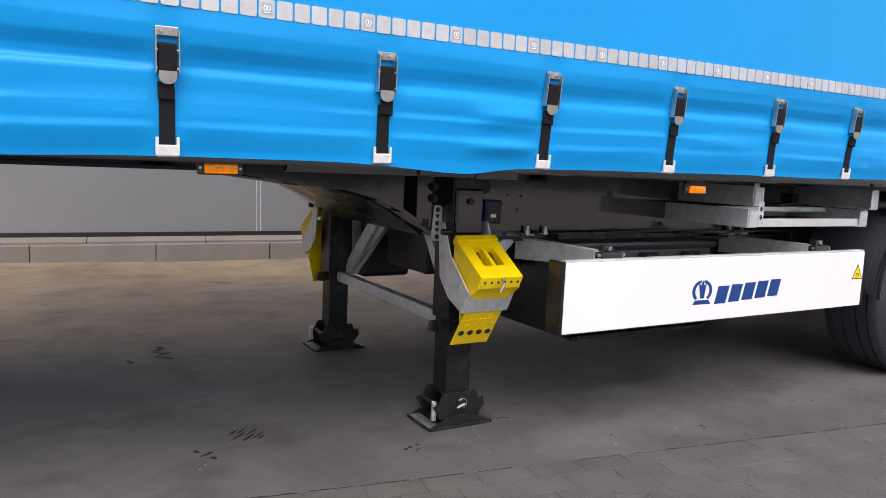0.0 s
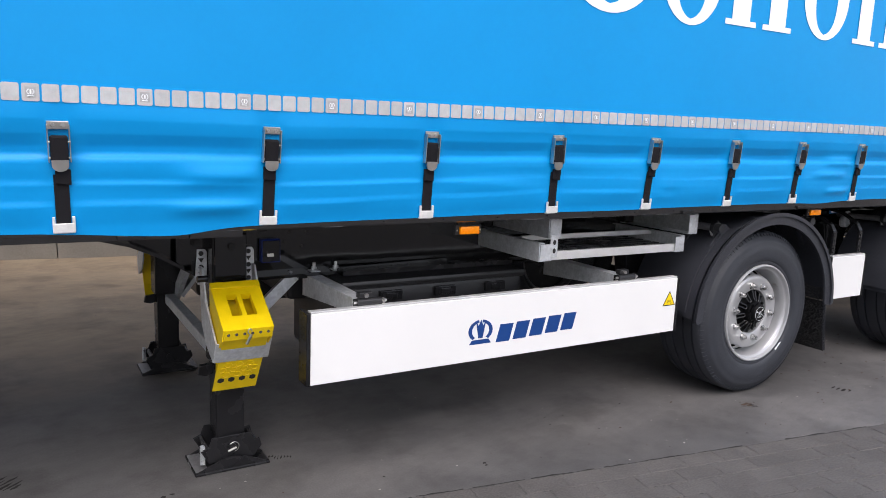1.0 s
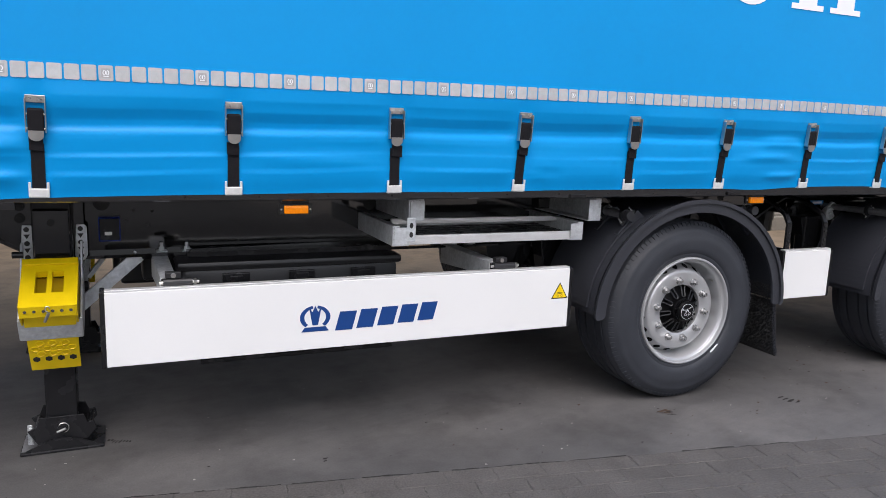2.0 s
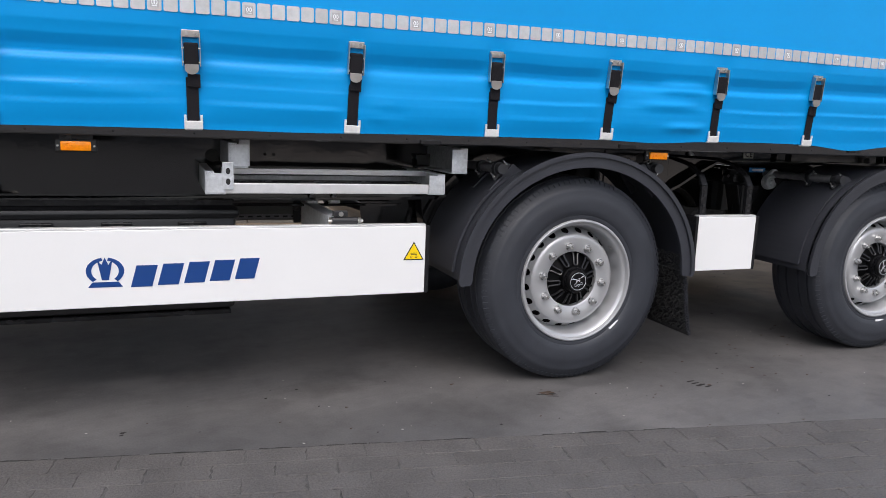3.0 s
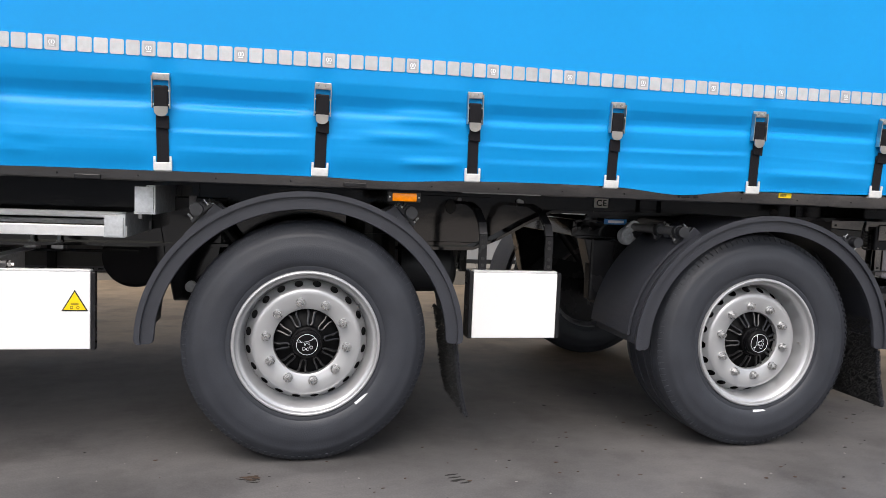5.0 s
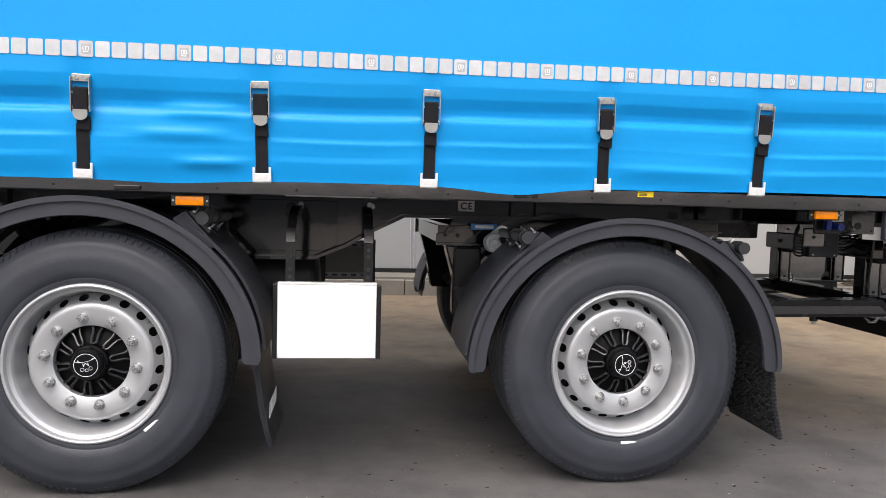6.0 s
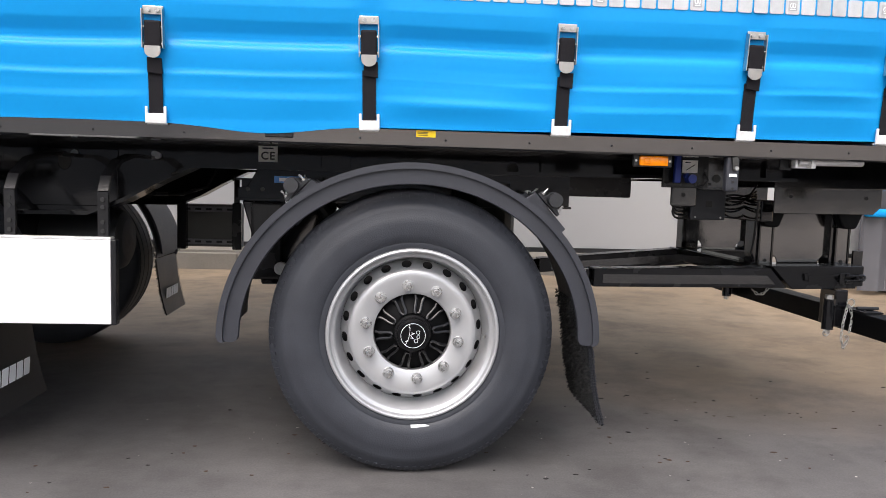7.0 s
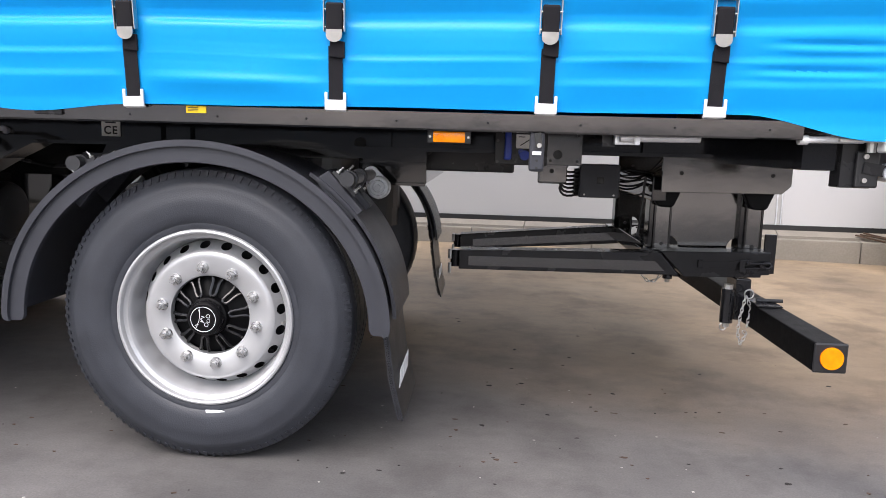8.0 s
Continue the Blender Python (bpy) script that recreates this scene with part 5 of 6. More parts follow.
    for k in range(2600):
        t = rg.random()
        z = 0.62 - 0.42 * t
        xx = pick([(0.19, fx + 0.062), (0.25, fx + 0.045), (0.34, fx + 0.025), (0.45, fx + 0.01), (0.53, fx), (0.62, fx - 0.02)], z)
        yy = y0 + 0.012 + rg.random() * (y1 - y0 - 0.03)
        p = Vector((xx - 0.002, yy, z))
        l = rg.uniform(0.006, 0.013)
        v = [bm.verts.new(p + Vector(d)) for d in ((0, -0.003, 0), (0, 0.003, 0), (0, 0, 0.005))]
        tip = bm.verts.new(p + Vector((-l, rg.uniform(-0.006, 0.006), rg.uniform(-0.01, 0.004))))
        for q in range(3):
            bm.faces.new((v[q], v[(q + 1) % 3], tip))
    tagged(part("bristles", bm, BRISTLE, flap, "short black spray bristles"), kind="stuff")
    bm = bmesh.new()
    for k in range(58):
        z = 0.525 - 0.0057 * k
        xx = pick([(0.19, fx + 0.062), (0.25, fx + 0.045), (0.34, fx + 0.025), (0.45, fx + 0.01), (0.53, fx)], z)
        ye = y0 + 0.006 if side < 0 else y1 - 0.012
        for q in range(3):
            dx = -0.006 + 0.007 * q + rg.uniform(-0.002, 0.002)
            l = rg.uniform(0.003, 0.007)
            box(bm, xx + dx - 0.0016, xx + dx + 0.0016, ye - (l if side < 0 else -0.006), ye + (0.006 if side < 0 else l), z - 0.0016, z + 0.0016)
    tagged(part("bristle_comb", bm, FENDER, flap, "stiff bristle tips along the edge"), kind="stuff")
    # white mark on the flap's back: plain slanted bars
    for k in range(5):
        y = y0 + 0.075 + 0.052 * k
        zz = 0.315
        xx = pick([(0.19, fx + 0.062), (0.25, fx + 0.045), (0.34, fx + 0.025), (0.45, fx + 0.01)], zz - 0.03) + 0.0095
        part("flap_bar", prismm([(y, zz - 0.030), (y + 0.041, zz - 0.030), (y + 0.049, zz + 0.030), (y + 0.008, zz + 0.030)], xx, xx + 0.002, "x"), PRINT_WHITE, flap)
    return g


for x, z, caps, pivot in ((-0.008, 0.528, ((-0.439, 1.042), (0.413, 1.056)), False), (2.065, 0.497, ((1.650, 1.010), (2.555, 0.985)), True)):
    mudguard(x, -1, z, caps, pivot)
    mudguard(x, 1, z, caps, pivot)

# bent bars that carry the short side guard
for x in (0.733, 1.03):
    bm = bmesh.new()
    for (ya, za), (yb, zb) in zip([(0.13, 0.56), (0.13, 0.97), (0.16, 1.02), (0.26, 1.075), (0.40, 1.10)], [(0.13, 0.97), (0.16, 1.02), (0.26, 1.075), (0.40, 1.10), (0.65, 1.10)]):
        bar(bm, (x, ya, za), (x, yb, zb), 0.034, 0.014, (0, 0.8, 0.6))
    b2 = part("guard_bar", bm, MATT_BLACK, trailer, "bent black flat bar")
    for z in (0.84, 0.87, 0.92, 0.945):
        part("bar_hole", rodm((x, 0.118, z), (x, 0.1235, z), 0.0075, 10), INK, b2)

# hose under the neck of the rear frame
part("air_hose", tube(bmesh.new(), [(0.7, 1.2, 0.98), (0.82, 1.3, 0.94), (0.95, 1.4, 0.94), (1.05, 1.5, 0.98), (1.08, 1.55, 1.06), (1.06, 1.6, 1.12)], 0.009, 8), MATT_BLACK, trailer)

# steering head ahead of the rear axle
bm = bmesh.new()
prism(bm, [(1.36, 0.945), (1.36, 0.99), (1.40, 1.0), (1.44, 1.07), (1.44, 1.17), (2.6, 1.17), (2.62, 1.095), (2.76, 1.085), (2.76, 0.945)], 0.70, 0.72, "y", bevel=0.003)
head = part("steering_bolster", bm, GLOSS_BLACK, trailer, "black steering bolster frame")
part("bolster_side", prismm([(1.36, 0.945), (1.36, 1.03), (2.76, 1.03), (2.76, 0.945)], 1.83, 1.85, "y", bevel=0.003), GLOSS_BLACK, head)
for x in (1.37, 1.75, 2.35, 2.70):
    part("bolster_cross", boxm(x, x + 0.06, 0.72, 1.83, 0.945, 1.03, bevel=0.004), GLOSS_BLACK, head)
for x in (1.40, 1.46):
    part("bolster_hole", rodm((x, 0.697, 0.985), (x, 0.7005, 0.985), 0.009, 12), INK, head)
part("bolster_edge", boxm(1.36, 2.76, 0.66, 0.70, 0.938, 0.948), GLOSS_BLACK, head)
part("bolster_edge", boxm(1.36, 2.76, 0.66, 0.70, 1.022, 1.03), GLOSS_BLACK, head)
part("bolster_post", boxm(1.43, 1.56, 0.60, 0.68, 0.62, 0.938, bevel=0.012), MATT_BLACK, head)
part("bolster_label", boxm(1.515, 1.640, 0.650, 0.655, 1.014, 1.042), LABEL_BLUE, head, "small blue maker's label")
part("label_bar", boxm(1.535, 1.622, 0.6475, 0.6495, 1.021, 1.035), PRINT_WHITE, head)

# ---- rear lift frame, underrun bar ----
for y in (0.80, 1.78):
    bm = bmesh.new()
    drop, back = (0.0, 0.0) if y < 1 else (0.058, 0.03)
    prism(bm, [(2.90 - back, 0.595 - drop), (3.80, 0.604), (3.72, 0.695), (2.90 - back, 0.676 - drop)], y - 0.05, y + 0.05, "y", bevel=0.004)
    lr = part("lift_rail", bm, MATT_BLACK, trailer, "black steel underride rail")
    part("rail_sleeve", prismm([(3.82, 0.600), (4.125, 0.608), (4.125, 0.618), (4.158, 0.620), (4.158, 0.712), (3.72, 0.702)], y - 0.058, y + 0.058, "y", bevel=0.004), MATT_BLACK, lr)
    part("rail_tongue", prismm([(2.94, 0.612 - drop), (3.74, 0.62), (3.70, 0.66), (2.94, 0.652 - drop)], y - 0.054, y - 0.0505, "y"), SATIN_BLACK, lr)
    part("rail_end", rodm((2.885 - back, y, 0.60 - drop), (2.885 - back, y, 0.67 - drop), 0.022, 14), GLOSS_BLACK, lr)
    bm = bmesh.new()
    rod(bm, (2.862 - back, y - 0.03, 0.675 - drop), (2.862 - back, y - 0.03, 0.635 - drop), 0.008, 8)
    rod(bm, (2.862 - back, y - 0.03, 0.618 - drop), (2.862 - back, y - 0.03, 0.575 - drop), 0.007, 8)
    part("end_pin", bm, STEEL, lr)
    uy = y + 0.06 if y < 1 else y - 0.11
    part("foot_plate", boxm(3.66, 4.20, uy - 0.02, uy + 0.11, 0.688, 0.700, bevel=0.002), GLOSS_BLACK, lr)
    for x in (3.745, 4.12):
        post = part("upright", boxm(x - 0.032, x + 0.032, uy, uy + 0.006, 0.70, 0.98), SATIN_BLACK, lr)
        part("upright_box", boxm(x - 0.055, x + 0.032, uy + 0.0065, uy + 0.09, 0.70, 0.98, bevel=0.004), GLOSS_BLACK, post)
        for sg in (-1, 1):
            part("upright_lip", boxm(x + sg * 0.032 - 0.004, x + sg * 0.032 + 0.004, uy - 0.006, uy + 0.004, 0.70, 0.98, bevel=0.0015), GLOSS_BLACK, post)
        part("upright_bolt", rodm((x, uy - 0.004, 0.719), (x, uy + 0.001, 0.719), 0.008, 8), INK, post)
        # cupped gusset under the hanger plate
        bm = prismm([(x - 0.078, 0.96), (x - 0.040, 0.888), (x - 0.030, 0.877), (x + 0.020, 0.875), (x + 0.032, 0.884), (x + 0.062, 0.96)], uy - 0.055, uy - 0.008, "y", bevel=0.008)
        part("gusset", bm, HUB_BLACK, post, "dull black cupped gusset")
    corner = [(radians(90 - 15 * q)) for q in range(7)]
    web = [(3.785 + 0.042 * math.cos(a), 0.700 + 0.050 * math.sin(a)) for a in corner]
    web += [(4.076 - 0.050 * math.cos(a), 0.700 + 0.052 * math.sin(a)) for a in reversed(corner)]
    part("web_plate", prismm(web + [(4.076, 0.98), (3.785, 0.98)], uy + 0.035, uy + 0.043, "y"), SATIN_BLACK, lr, "satin black steel plate")
    pl = part("hanger_plate", prismm([(3.70, 0.942), (4.17, 0.948), (4.205, 0.98), (4.205, 1.10), (3.70, 1.10)], y - 0.072, y - 0.062, "y", bevel=0.002), SATIN_BLACK, lr, "satin black steel plate")
    for x in (3.775, 4.13):
        part("plate_hole", rodm((x, y - 0.0745, 1.02), (x, y - 0.071, 1.02), 0.008, 10), INK, pl)
    if y < 1:
        bm = bmesh.new()
        fy = y - 0.0585
        # tapered handle with a long slot
        prism(bm, [(3.885, 0.641), (3.905, 0.638), (3.985, 0.638), (4.035, 0.630), (4.035, 0.638), (3.985, 0.6455), (3.91, 0.6455), (3.91, 0.662), (3.985, 0.662), (4.035, 0.672), (4.035, 0.680), (3.985, 0.670), (3.905, 0.669), (3.885, 0.666)], fy - 0.018, fy - 0.006, "y")
        box(bm, 3.868, 3.889, fy - 0.014, fy - 0.001, 0.642, 0.674, bevel=0.003)
        # toggle plates and their pins
        prism(bm, [(4.03, 0.630), (4.075, 0.627), (4.082, 0.640), (4.050, 0.648), (4.050, 0.664), (4.085, 0.668), (4.075, 0.683), (4.03, 0.680)], fy - 0.022, fy - 0.004, "y", bevel=0.002)
        for dz in (-0.009, 0.011):
            prism(bm, [(4.055, 0.651 + dz), (4.10, 0.653 + dz), (4.135, 0.656 + dz * 0.8), (4.135, 0.663 + dz * 0.8), (4.09, 0.661 + dz), (4.055, 0.659 + dz)], fy - 0.026, fy - 0.008, "y", bevel=0.002)
        tube(bm, [(4.136 + 0.019 * math.cos(t), fy - 0.014, 0.659 + 0.012 * math.sin(t)) for t in [radians(30 * q) for q in range(12)]], 0.006, 8, True)
        toggle = part("latch", bm, MATT_BLACK, lr, "black over-centre latch with slotted handle")
        for x, z in ((4.062, 0.638), (4.062, 0.674), (4.112, 0.659)):
            part("latch_pin", rodm((x, fy - 0.029, z), (x, fy - 0.003, z), 0.0065, 10), GLOSS_BLACK, toggle)
        part("end_stop", boxm(4.164, 4.212, y + 0.035, y + 0.05, 0.61, 0.775, bevel=0.003), GLOSS_BLACK, lr)
part("lift_cross_tube", boxm(3.70, 3.80, 0.8, 1.8, 0.62, 0.70, bevel=0.006), GLOSS_BLACK, trailer)
part("lift_cross_tube", boxm(3.68, 3.74, 0.8, 1.8, 0.90, 1.0, bevel=0.006), GLOSS_BLACK, trailer)

bumper = part("underrun_bar", boxm(4.068, 4.17, 0.10, 2.45, 0.420, 0.515, bevel=0.005), HUB_BLACK, trailer, "black steel underrun bar")
part("end_cap", boxm(4.066, 4.172, 0.088, 0.099, 0.418, 0.517, bevel=0.006), SHEET_BLACK, bumper)
part("side_reflector", rodm((4.12, 0.080, 0.468), (4.12, 0.088, 0.468), 0.036, 28), AMBER_BRIGHT, bumper, "round amber reflector")
for y in (0.80, 1.78):
    bm = bmesh.new()
    box(bm, 4.03, 4.09, y - 0.06, y + 0.06, 0.43, 0.60, bevel=0.004)
    part("bar_bracket", bm, GLOSS_BLACK, bumper)
    bm = bmesh.new()
    rod(bm, (4.00, y - 0.06, 0.42), (4.00, y - 0.06, 0.56), 0.026, 16)
    part("pivot", bm, GLOSS_BLACK, bumper)
    part("pivot_nut", rodm((4.00, y - 0.06, 0.56), (4.00, y - 0.06, 0.578), 0.018, 6), STEEL, bumper)
    part("pivot_nut", rodm((4.00, y - 0.06, 0.40), (4.00, y - 0.06, 0.42), 0.014, 6), STEEL, bumper)
part("bar_tread", boxm(4.075, 4.165, 0.60, 0.74, 0.517, 0.522), MATT_BLACK, bumper)
part("locking_pin", rodm((4.09, 0.675, 0.529), (4.192, 0.675, 0.529), 0.0075, 12), CAP, bumper, "dark locking pin lying on the bar")
part("pin_loop", tube(bmesh.new(), [(3.985 + 0.013 * math.cos(t), 0.725, 0.405 + 0.015 * math.sin(t)) for t in [radians(30 * q) for q in range(12)]], 0.0028, 6, True), STEEL, bumper)

# safety chains
def chain(points, name):
    bm = bmesh.new()
    pts = [Vector(p) for p in points]
    k = 0
    for a, b in zip(pts, pts[1:]):
        steps_ = max(1, round((b - a).length / 0.017))
        for q in range(steps_):
            c = a.lerp(b, (q + 0.5) / steps_)
            d = (b - a).normalized()
            side = Vector((1, 0, 0)) if k % 2 else Vector((0, 1, 0))
            side = (side - d * side.dot(d)).normalized()
            tube(bm, [c + d * 0.0115 * math.cos(t) + side * 0.0055 * math.sin(t) for t in [radians(45 * z) for z in range(8)]], 0.0023, 6, True)
            k += 1
    return part(name, bm, STEEL, trailer, "thin bright steel chain")


chain([(4.05, 0.68, 0.54), (4.035, 0.68, 0.46), (4.03, 0.68, 0.39), (4.045, 0.68, 0.345), (4.065, 0.68, 0.39), (4.05, 0.68, 0.40)], "safety_chain")
chain([(4.05, 0.67, 0.545), (4.07, 0.67, 0.49), (4.06, 0.67, 0.42)], "safety_chain")
chain([(3.66, 0.80, 0.59), (3.69, 0.80, 0.565), (3.72, 0.80, 0.57), (3.74, 0.80, 0.598)], "safety_chain")
part("chain_ring", tube(bmesh.new(), [(4.06 + 0.018 * math.cos(t), 0.675, 0.552 + 0.018 * math.sin(t)) for t in [radians(30 * q) for q in range(12)]], 0.003, 6, True), STEEL, trailer)

# valve panel behind the side rail
panel = part("valve_panel", boxm(3.027, 3.21, 0.34, 0.352, 1.042, 1.17, bevel=0.004), MATT_BLACK, trailer, "black valve panel with blue lever")
part("lever", prismm([(3.058, 1.060), (3.084, 1.060), (3.086, 1.09), (3.082, 1.168), (3.062, 1.168)], 0.30, 0.325, "y", bevel=0.006), BLUE_PLASTIC, panel, "dark blue lever")
part("knob", rodm((3.13, 0.30, 1.077), (3.13, 0.34, 1.077), 0.017, 18), BLUE_PLASTIC, panel, "dark blue push knob")
part("knob", rodm((3.118, 0.32, 1.088), (3.118, 0.34, 1.088), 0.010, 12), BLUE_PLASTIC, panel)
lab = part("data_label", boxm(3.100, 3.160, 0.330, 0.334, 1.100, 1.148), STICKER_PALE, panel, "pale data label")
part("label_stand", boxm(3.11, 3.15, 0.334, 0.341, 1.11, 1.14), MATT_BLACK, panel)
part("label_bar", bar(bmesh.new(), (3.115, 0.3285, 1.110), (3.148, 0.3285, 1.132), 0.003, 0.001, (0, 1, 0)), INK, lab)
part("label_bar", boxm(3.108, 3.13, 0.328, 0.3295, 1.138, 1.141), INK, lab)
part("top_label", boxm(3.10, 3.135, 0.330, 0.338, 1.160, 1.172), STICKER_PALE, panel)
for x, z in ((3.037, 1.052), (3.037, 1.125), (3.16, 1.056), (3.175, 1.056), (3.195, 1.11)):
    part("panel_bolt", rodm((x, 0.336, z), (x, 0.341, z), 0.0055, 8), INK, panel)
unit = part("door_contact", boxm(3.130, 3.176, 0.030, 0.062, 1.032, 1.150, bevel=0.008), FENDER, panel, "black latch housing")
part("latch_arm", bar(bmesh.new(), (3.152, 0.024, 1.150), (3.158, 0.024, 1.108), 0.020, 0.010, (0, 1, 0)), SATIN_BLACK, unit)
part("latch_bolt", rodm((3.158, 0.012, 1.112), (3.158, 0.03, 1.112), 0.007, 12), STEEL, unit)
part("cover_label", boxm(3.139, 3.166, 0.0265, 0.0295, 1.083, 1.094), PRINT_WHITE, unit)
for z in (1.043, 1.066):
    part("latch_hole", rodm((3.153, 0.0275, z), (3.153, 0.0305, z), 0.0045, 8), INK, unit)
part("latch_hanger", boxm(3.128, 3.18, 0.045, 0.075, 1.148, 1.172), MATT_BLACK, unit)
bracket = part("bracket_plate", boxm(3.195, 3.331, 0.352, 0.360, 1.045, 1.17, bevel=0.003), SATIN_BLACK, panel)
part("plate_hole", rodm((3.247, 0.349, 1.082), (3.247, 0.3525, 1.082), 0.016, 16), INK, bracket)
for x, z in ((3.222, 1.06), (3.315, 1.06), (3.315, 1.15)):
    part("plate_hole", rodm((x, 0.349, z), (x, 0.3525, z), 0.005, 10), INK, bracket)
low_plate = part("lower_plate", boxm(3.204, 3.318, 0.68, 0.69, 0.964, 1.06, bevel=0.008), SATIN_BLACK, panel)
part("plate_hole", rodm((3.258, 0.677, 1.014), (3.258, 0.6805, 1.014), 0.009, 12), INK, low_plate)
control = part("control_unit", boxm(3.399, 3.569, 0.92, 0.985, 0.897, 1.04, bevel=0.006), FENDER, panel, "square black control unit")
part("unit_mark", boxm(3.472, 3.502, 0.9175, 0.9205, 0.958, 0.985), MATT_BLACK, control)
for x in (3.422, 3.546):
    part("unit_screw", rodm((x, 0.915, 0.910), (x, 0.921, 0.910), 0.004, 8), STEEL, control)
rg = random.Random(2)
for k in range(9):
    z = 0.935 + 0.011 * k
    pts = [Vector((3.565, 0.95, z)), Vector((3.63, 0.93 + rg.uniform(-0.03, 0.03), z - rg.uniform(-0.02, 0.05))), Vector((3.69, 0.95, z + rg.uniform(-0.04, 0.05))), Vector((3.76, 1.0, 1.03 + rg.uniform(-0.03, 0.04)))]
    line = [pts[0] * (1 - t) ** 3 + pts[1] * 3 * t * (1 - t) ** 2 + pts[2] * 3 * t * t * (1 - t) + pts[3] * t ** 3 for t in [q / 9 for q in range(10)]]
    part("cable", tube(bmesh.new(), line, 0.0045, 6), MATT_BLACK, control)
for k in range(7):
    z = 0.91 + 0.017 * k
    out = 0.05 + rg.uniform(0, 0.03)
    pts = [Vector((3.402, 0.95, z)), Vector((3.38 - out, 0.93, z - 0.035)), Vector((3.37 - out, 0.92, z + 0.03)), Vector((3.36, 0.96, 1.05 + 0.004 * k))]
    line = [pts[0] * (1 - t) ** 3 + pts[1] * 3 * t * (1 - t) ** 2 + pts[2] * 3 * t * t * (1 - t) + pts[3] * t ** 3 for t in [q / 9 for q in range(10)]]
    part("cable", tube(bmesh.new(), line, 0.0055, 6), MATT_BLACK, control)
    part("plug", rodm((3.378, 0.945, z - 0.002), (3.402, 0.95, z), 0.0085, 8), SHEET_BLACK, control)
part("cable", tube(bmesh.new(), [(3.19, 0.335, 1.10), (3.20, 0.32, 1.075), (3.185, 0.325, 1.055), (3.16, 0.335, 1.045)], 0.003, 6), MATT_BLACK, panel)
part("hanging_cable", tube(bmesh.new(), [(3.64, 0.75, 1.0), (3.63, 0.75, 0.85), (3.625, 0.76, 0.76), (3.66, 0.8, 0.72)], 0.006, 6), MATT_BLACK, trailer)
part("under_box", boxm(2.7, 3.12, 0.95, 1.3, 0.99, 1.09, bevel=0.008), MATT_BLACK, trailer)

# handles
bm = bmesh.new()
box(bm, 3.392, 3.402, 0.06, 0.10, 1.122, 1.165, bevel=0.002)
box(bm, 3.452, 3.468, 0.06, 0.10, 1.122, 1.165, bevel=0.002)
box(bm, 3.392, 3.468, 0.085, 0.10, 1.122, 1.165, bevel=0.002)
box(bm, 3.385, 3.50, 0.055, 0.12, 1.165, 1.170)
hd = part("pull_handle", bm, WHITE_STEEL, trailer, "zinc-plated pull handle")
part("grip", rodm((3.41, 0.075, 1.143), (3.654, 0.085, 1.147), 0.0125, 16), ALU, hd, smooth=True)
part("handle_backing", boxm(3.36, 3.40, 0.10, 0.11, 1.115, 1.168), MATT_BLACK, hd)
bm = bmesh.new()
rod(bm, (3.945, 0.05, 1.152), (4.13, 0.06, 1.160), 0.010, 12, 0.014)
rod(bm, (3.935, 0.05, 1.152), (3.962, 0.05, 1.152), 0.015, 12)
lv = part("curtain_lever", bm, WHITE_STEEL, trailer, "pale steel curtain tension lever", smooth=True)
bm = bmesh.new()
box(bm, 4.05, 4.26, 0.03, 0.10, 1.150, 1.158)
rod(bm, (4.16, 0.07, 1.12), (4.16, 0.07, 1.17), 0.014, 10)
part("lever_base", bm, STEEL, lv)
bm = bmesh.new()
box(bm, 4.09, 4.185, 0.10, 0.17, 1.01, 1.15, bevel=0.003)
block = part("corner_block", bm, MATT_BLACK, trailer, "black rear corner block with roller")
part("block_plate", boxm(4.13, 4.20, 0.085, 0.10, 1.012, 1.125, bevel=0.006), SHEET_BLACK, block)
for z in (1.035, 1.108):
    part("block_bolt", rodm((4.155, 0.078, z), (4.155, 0.086, z), 0.008, 10), STEEL, block)
part("roller", rodm((4.235, 0.07, 1.06), (4.235, 0.14, 1.06), 0.028, 18), GALV, block)
part("roller_arm", bar(bmesh.new(), (4.15, 0.09, 1.075), (4.24, 0.09, 1.06), 0.02, 0.035, (0, 0, 1)), MATT_BLACK, block)
part("rear_frame", boxm(3.98, REAR + 0.05, 0.12, 2.43, 1.06, 1.17, bevel=0.004), GLOSS_BLACK, trailer)


# ---- side marker lamps, stickers ----
for x, z in ((-4.257, 1.124), (-2.165, 1.102), (0.376, 1.120), (2.881, 1.130)):
    y = 0.058
    bm = bmesh.new()
    box(bm, x - 0.068, x + 0.068, y + 0.006, y + 0.022, z - 0.021, z + 0.024, bevel=0.004)
    lamp = part("marker_lamp", bm, SHEET_BLACK, trailer, "amber side marker lamp in black housing")
    part("lens", boxm(x - 0.05, x + 0.05, y - 0.008, y + 0.007, z - 0.017, z + 0.017, bevel=0.004), AMBER, lamp, "ribbed amber lens", smooth=True)
    part("lamp_bulb_ring", tube(bmesh.new(), [(x - 0.026 + 0.010 * math.cos(t), y - 0.0085, z + 0.010 * math.sin(t)) for t in [radians(45 * q) for q in range(8)]], 0.0014, 4, True), AMBER_BRIGHT, lamp)
    for s in (-1, 1):
        part("lamp_screw", rodm((x + s * 0.060, y + 0.002, z), (x + s * 0.060, y + 0.008, z), 0.004, 8), STEEL, lamp)
    part("lamp_bracket", boxm(x - 0.055, x + 0.055, y + 0.01, y + 0.03, z + 0.02, 1.16), MATT_BLACK, lamp)

